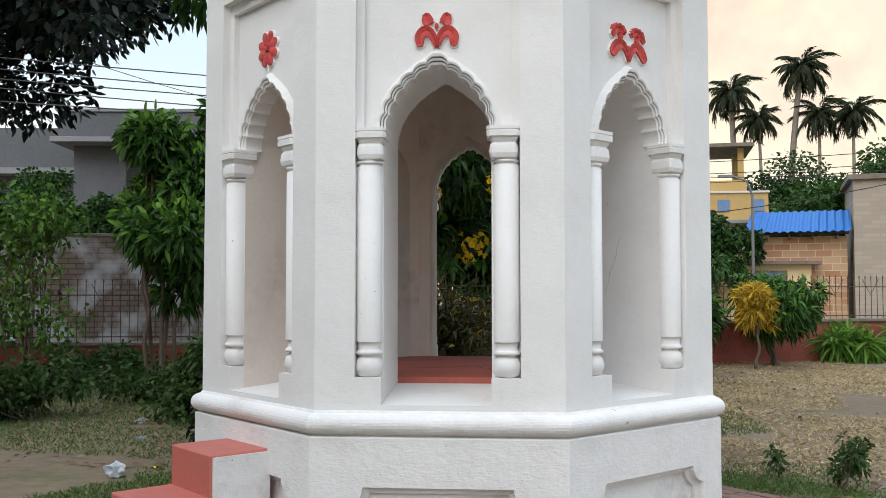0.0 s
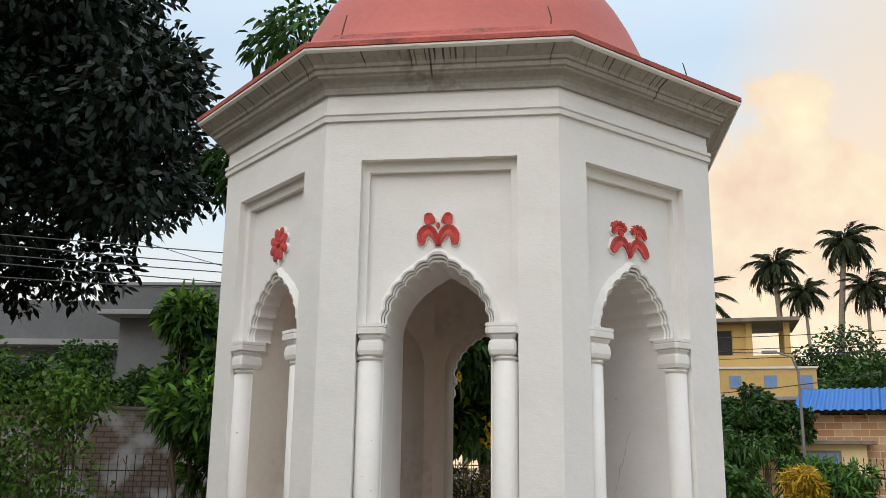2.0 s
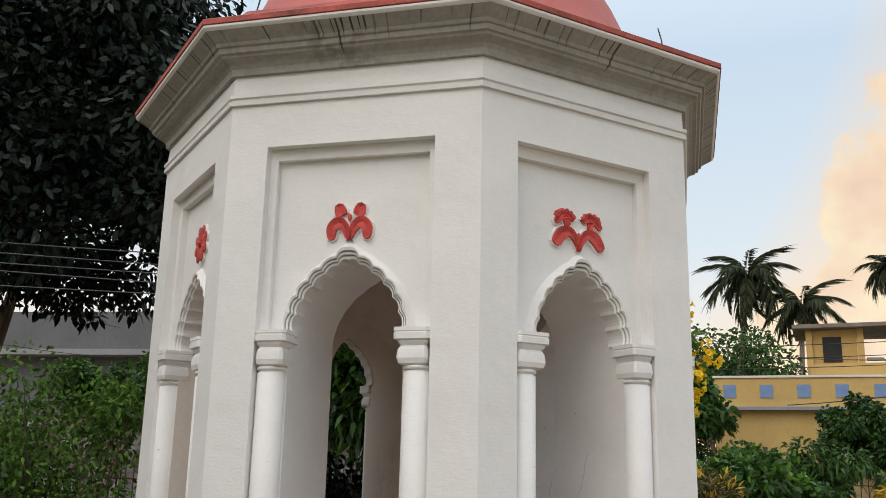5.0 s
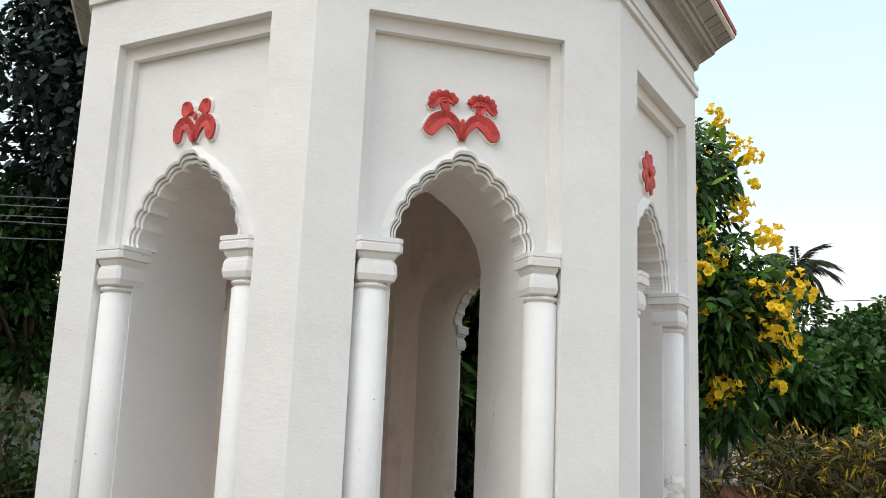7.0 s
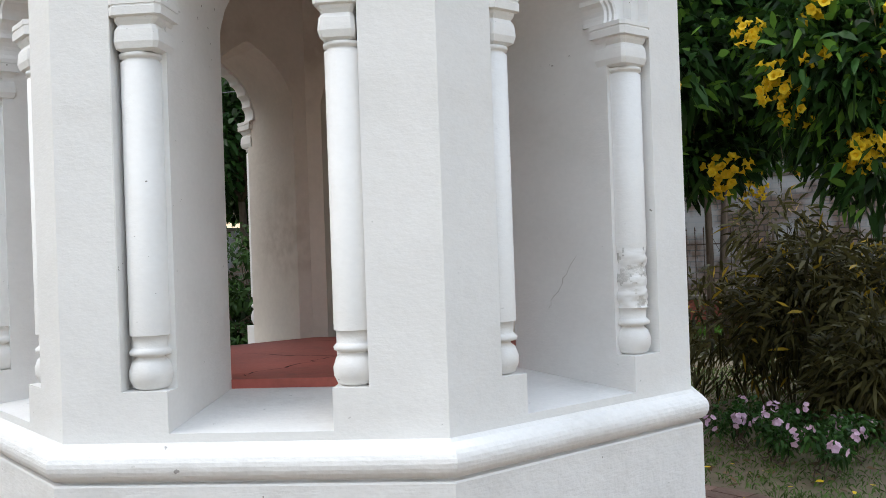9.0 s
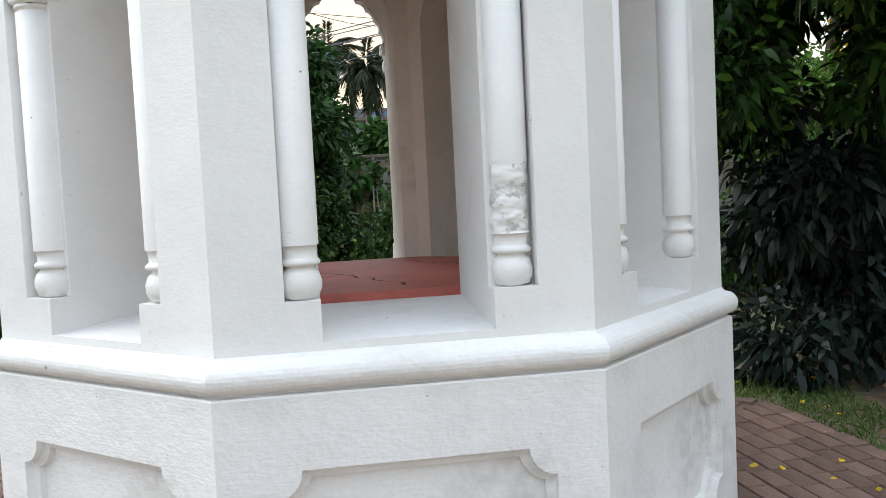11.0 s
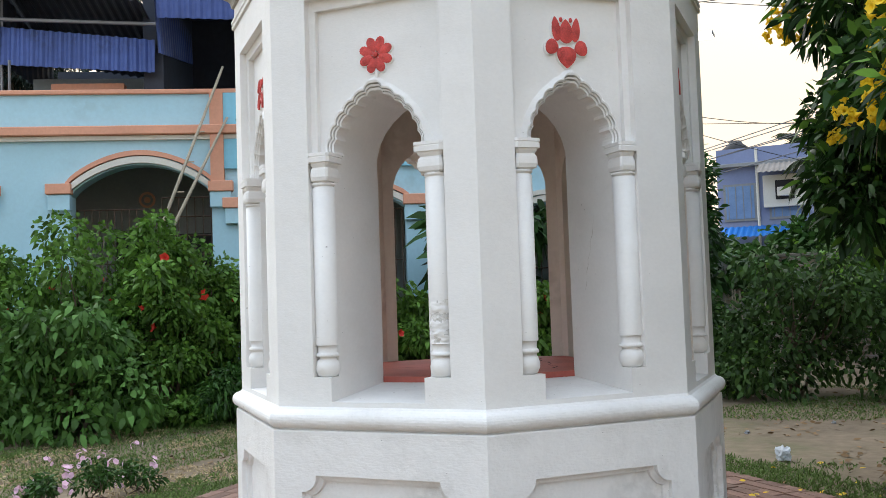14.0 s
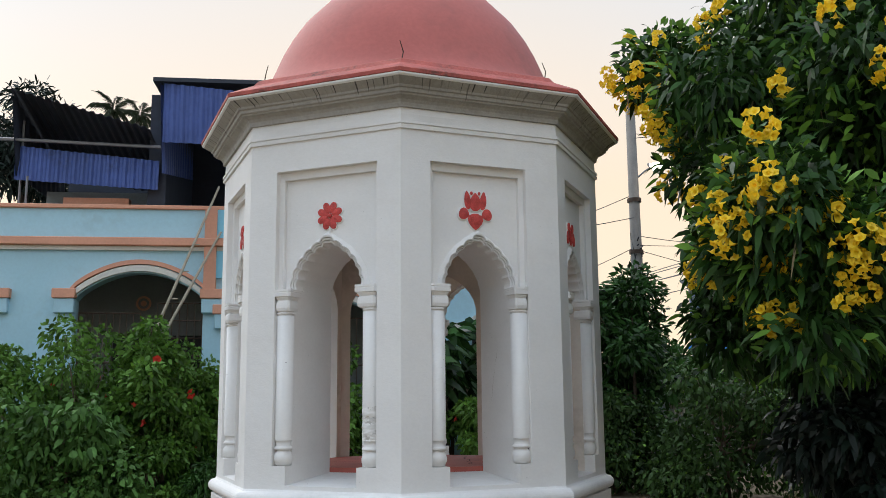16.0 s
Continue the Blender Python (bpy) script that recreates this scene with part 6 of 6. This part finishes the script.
# ---------------------------------------------------------------- small things on the ground
peri_f = [flower_cluster_mesh("flower", 5, 0.07, (5, 0.026, 0.004, 0.004), rngf) for _ in range(3)]
for i, (x, y, h, s) in enumerate(((-0.30, 3.45, 0.34, 1), (0.10, 3.25, 0.38, 2), (0.45, 3.55, 0.40, 3), (0.55, 3.05, 0.34, 4), (-0.05, 3.75, 0.30, 5), (0.05, -3.10, 0.32, 6), (0.40, -3.25, 0.30, 7), (-0.35, -3.05, 0.26, 8))):
    ob, cl, rg = plant("periwinkle_plant", "small periwinkle plant with pink flowers", "flower plant", (x, y), (0, 0, h * 0.6), (0.22, 0.22, h * 0.45), 420, (0.05, 0.022), LEAF_MID, 100 + s, clumps=9, trunk_r=0.006, stems=5, group="periwinkles", size=0.4)
    bloom(ob, cl, rg, peri_f, PALE if i in (0, 4) else PINK, 5, (0.7, 1.1), None, h * 0.6, "flower", "pink periwinkle flowers")
plant("garden_plant", "upright small-leaved garden plant on the lawn", "plant", (2.75, 1.55), (0.05, 0, 0.27), (0.20, 0.20, 0.24), 420, (0.055, 0.026), LEAF_GREY, 111, clumps=9, trunk_r=0.008, stems=5, size=0.35)
plant("garden_plant", "upright small-leaved garden plant on the lawn", "plant", (2.35, 2.0), (0.0, 0, 0.16), (0.10, 0.10, 0.15), 120, (0.05, 0.022), LEAF_GREY, 112, clumps=5, trunk_r=0.006, stems=3, size=0.4)


def crumpled(name, label, at, size, material, seed):
    rg = np.random.default_rng(seed)
    bm = bmesh.new()
    bmesh.ops.create_icosphere(bm, subdivisions=3, radius=1.0)
    off = Vector(rg.uniform(0, 50, 3))
    for v in bm.verts:
        d = 0.7 + 0.55 * noise.noise(v.co * 1.6 + off) + 0.25 * noise.noise(v.co * 4.5 + off)
        v.co = Vector((v.co.x * size[0], v.co.y * size[1], v.co.z * size[2])) * d
    z = min(v.co.z for v in bm.verts)
    for v in bm.verts:
        v.co.z = max(v.co.z - z * 0.6, 0.0)
    ob = part(name, bm, material)
    ob.matrix_world = Matrix.Translation(at)
    return tagged(ob, label, "litter")


BAG = mat("white_plastic_film", (0.72, 0.76, 0.80), 0.35, 0.08, 12.0, 60.0, 0.3, translucent=0.25)
crumpled("plastic_bag", "crumpled white plastic bag lying in the grass", (-2.85, 1.62, -0.02), (0.11, 0.085, 0.09), BAG, 1)
for i, (x, y, s) in enumerate(((-3.4, 3.4, 0.05), (-3.9, 4.6, 0.06), (-4.3, 1.2, 0.035), (-5.2, 2.0, 0.03))):
    crumpled("pebble", "pale stone lying on the bare soil", (x, y, -0.03), (s * 1.4, s, s * 0.8), GREY_BAND, 20 + i)
heap = crumpled("rag_heap", "heap of dark and white rags on the red wall", (-9.0, 10.35, 0.55), (0.35, 0.12, 0.10), WIRE, 31)
crumpled("paper_scrap", "crumpled white paper on the red wall", (-8.75, 10.3, 0.55), (0.15, 0.09, 0.08), BAG, 32)


def scatter(name, label, n, region, length, width, material, seed, upright=1.0, z=-0.02, lying=False, category="grass"):
    """Grass blades or fallen leaves strewn where region(x, y) is true."""
    rg = np.random.default_rng(seed)
    pts = []
    x0, x1, y0, y1, test = region
    while len(pts) < n:
        q = rg.uniform((x0, y0), (x1, y1), (4000, 2))
        m = np.array([test(a, b) for a, b in q])
        pts += list(q[m])
    p = np.array(pts[:n])
    pos = np.column_stack([p, np.full(n, z)])
    way = np.column_stack([rg.normal(size=(n, 2)) * (1.0 if lying else 0.55), np.full(n, 0.05 if lying else upright) + rg.normal(size=n) * 0.1])
    ob = link(name, leaf_mesh(name, pos, way, length, width, rg, 0.1 if lying else 0.4, roll=(0, 0, 1) if lying else None), material)
    return tagged(ob, label, category, kind="stuff")


def octr(x, y):
    return max(abs(x * math.cos(math.pi / 4 * k) + y * math.sin(math.pi / 4 * k)) for k in range(4))


def tuft(x, y, s, cut):
    return noise.noise((x * s, y * s, 3.3)) > cut


scatter("grass_edge", "green grass tufts along the brick path", 16000, (-3.6, 3.4, -3.6, 3.4, lambda x, y: 2.40 < octr(x, y) < 2.95 + 0.35 * noise.noise((x, y, 1.0)) and tuft(x, y, 1.3, -0.25) and not (x < -1.0 and y < -1.0)), 0.085, 0.008, GRASS, 201)
scatter("lawn_grass", "sparse green grass on the bare garden soil", 85000, (-9, 3, -6, 11, lambda x, y: octr(x, y) > 2.5 and tuft(x, y, 0.55, -0.08)), 0.07, 0.009, GRASS, 202)
scatter("dry_lawn", "dry straw-coloured lawn grass", 100000, (1.2, 13, 2.0, 15, lambda x, y: octr(x, y) > 2.5 and tuft(x, y, 0.8, -0.30)), 0.085, 0.011, STRAW, 203, 0.5)
scatter("dry_lawn", "dry straw-coloured grass near the hedge", 22000, (-7, 3, -6.0, -2.4, lambda x, y: octr(x, y) > 2.5 and tuft(x, y, 0.9, 0.0)), 0.06, 0.008, STRAW, 204, 0.4)
scatter("lawn_grass", "short green grass on the soil by the hedge", 26000, (-7, 3, -6.0, -2.4, lambda x, y: octr(x, y) > 2.5 and tuft(x, y, 0.7, -0.02)), 0.06, 0.008, GRASS, 208)
scatter("fallen_leaves", "brown fallen leaves strewn over the soil", 7500, (-10, 9, -6, 13, lambda x, y: octr(x, y) > 2.5 and tuft(x, y, 0.7, -0.1)), 0.075, 0.038, LITTER, 205, lying=True, z=-0.012, category="leaves")
scatter("fallen_petals", "yellow fallen petals on the path and grass", 60, (-2.7, 1.5, 1.3, 3.0, lambda x, y: octr(x, y) > 1.5), 0.05, 0.035, YELLOW, 206, lying=True, z=0.006, category="petals")
scatter("wall_weeds", "green weeds along the garden wall", 9000, (-12, 3, 6.5, 11.5, lambda x, y: abs(y - (10.0 + 0.17 * (x + 10))) < 0.9 and tuft(x, y, 0.8, -0.2)), 0.26, 0.03, LEAF_LIGHT, 207, category="weeds")

# ---------------------------------------------------------------- brick path round the pavilion
path = tagged(part("brick_path", octa([(1.38, -0.012), (2.40, -0.012), (2.40, -0.08)]), MORTAR), "worn reddish brick path round the pavilion", "path", kind="structure")
brick_me = {}
def brick_mesh(L, W_):
    key = (round(L, 3), round(W_, 3))
    if key not in brick_me:
        brick_me[key] = None
        bm = bmesh.new()
        vs = box(bm, -L / 2, L / 2, -W_ / 2, W_ / 2, -0.03, 0.0)
        for v in vs[4:]:
            v.co.x *= 1 - 0.006 / L
            v.co.y *= 1 - 0.006 / W_
        me = bpy.data.meshes.new("brick")
        bm.to_mesh(me)
        bm.free()
        me.materials.append(PATH_BRICK)
        brick_me[key] = me
    return brick_me[key]


rb = np.random.default_rng(8)
rest_v, rest_f, made = [], [], 0
for k in range(8):
    for row in range(9):
        a = 1.44 + row * 0.1085
        half = (a + 0.02) * T8 - 0.03
        n = max(1, int(round(2 * half / 0.225)))
        w = 2 * half / n
        for i in range(n):
            off = -half + w * (i + 0.5) + (0.0 if n < 3 else 0.02 * (row % 2 - 0.5))
            m = pose(0, 0, 0, 0, 0, 45 * k) @ pose(off, -(a + 0.05), 0.002 + rb.uniform(-0.003, 0.004), rb.uniform(-0.8, 0.8), rb.uniform(-0.8, 0.8), rb.uniform(-0.8, 0.8))
            me = brick_mesh(w - 0.007, 0.1025)
            if made < 300 and k in (0, 1, 2, 3, 4, 7):
                link("brick", me, PATH_BRICK, path, m=m)
                made += 1
            else:
                o = len(rest_v)
                rest_v += [tuple(m @ v.co) for v in me.vertices]
                rest_f += [tuple(o + q for q in p.vertices) for p in me.polygons]
tagged(link("path_bricks", raw("path_bricks", rest_v, rest_f), PATH_BRICK, path), kind="stuff")
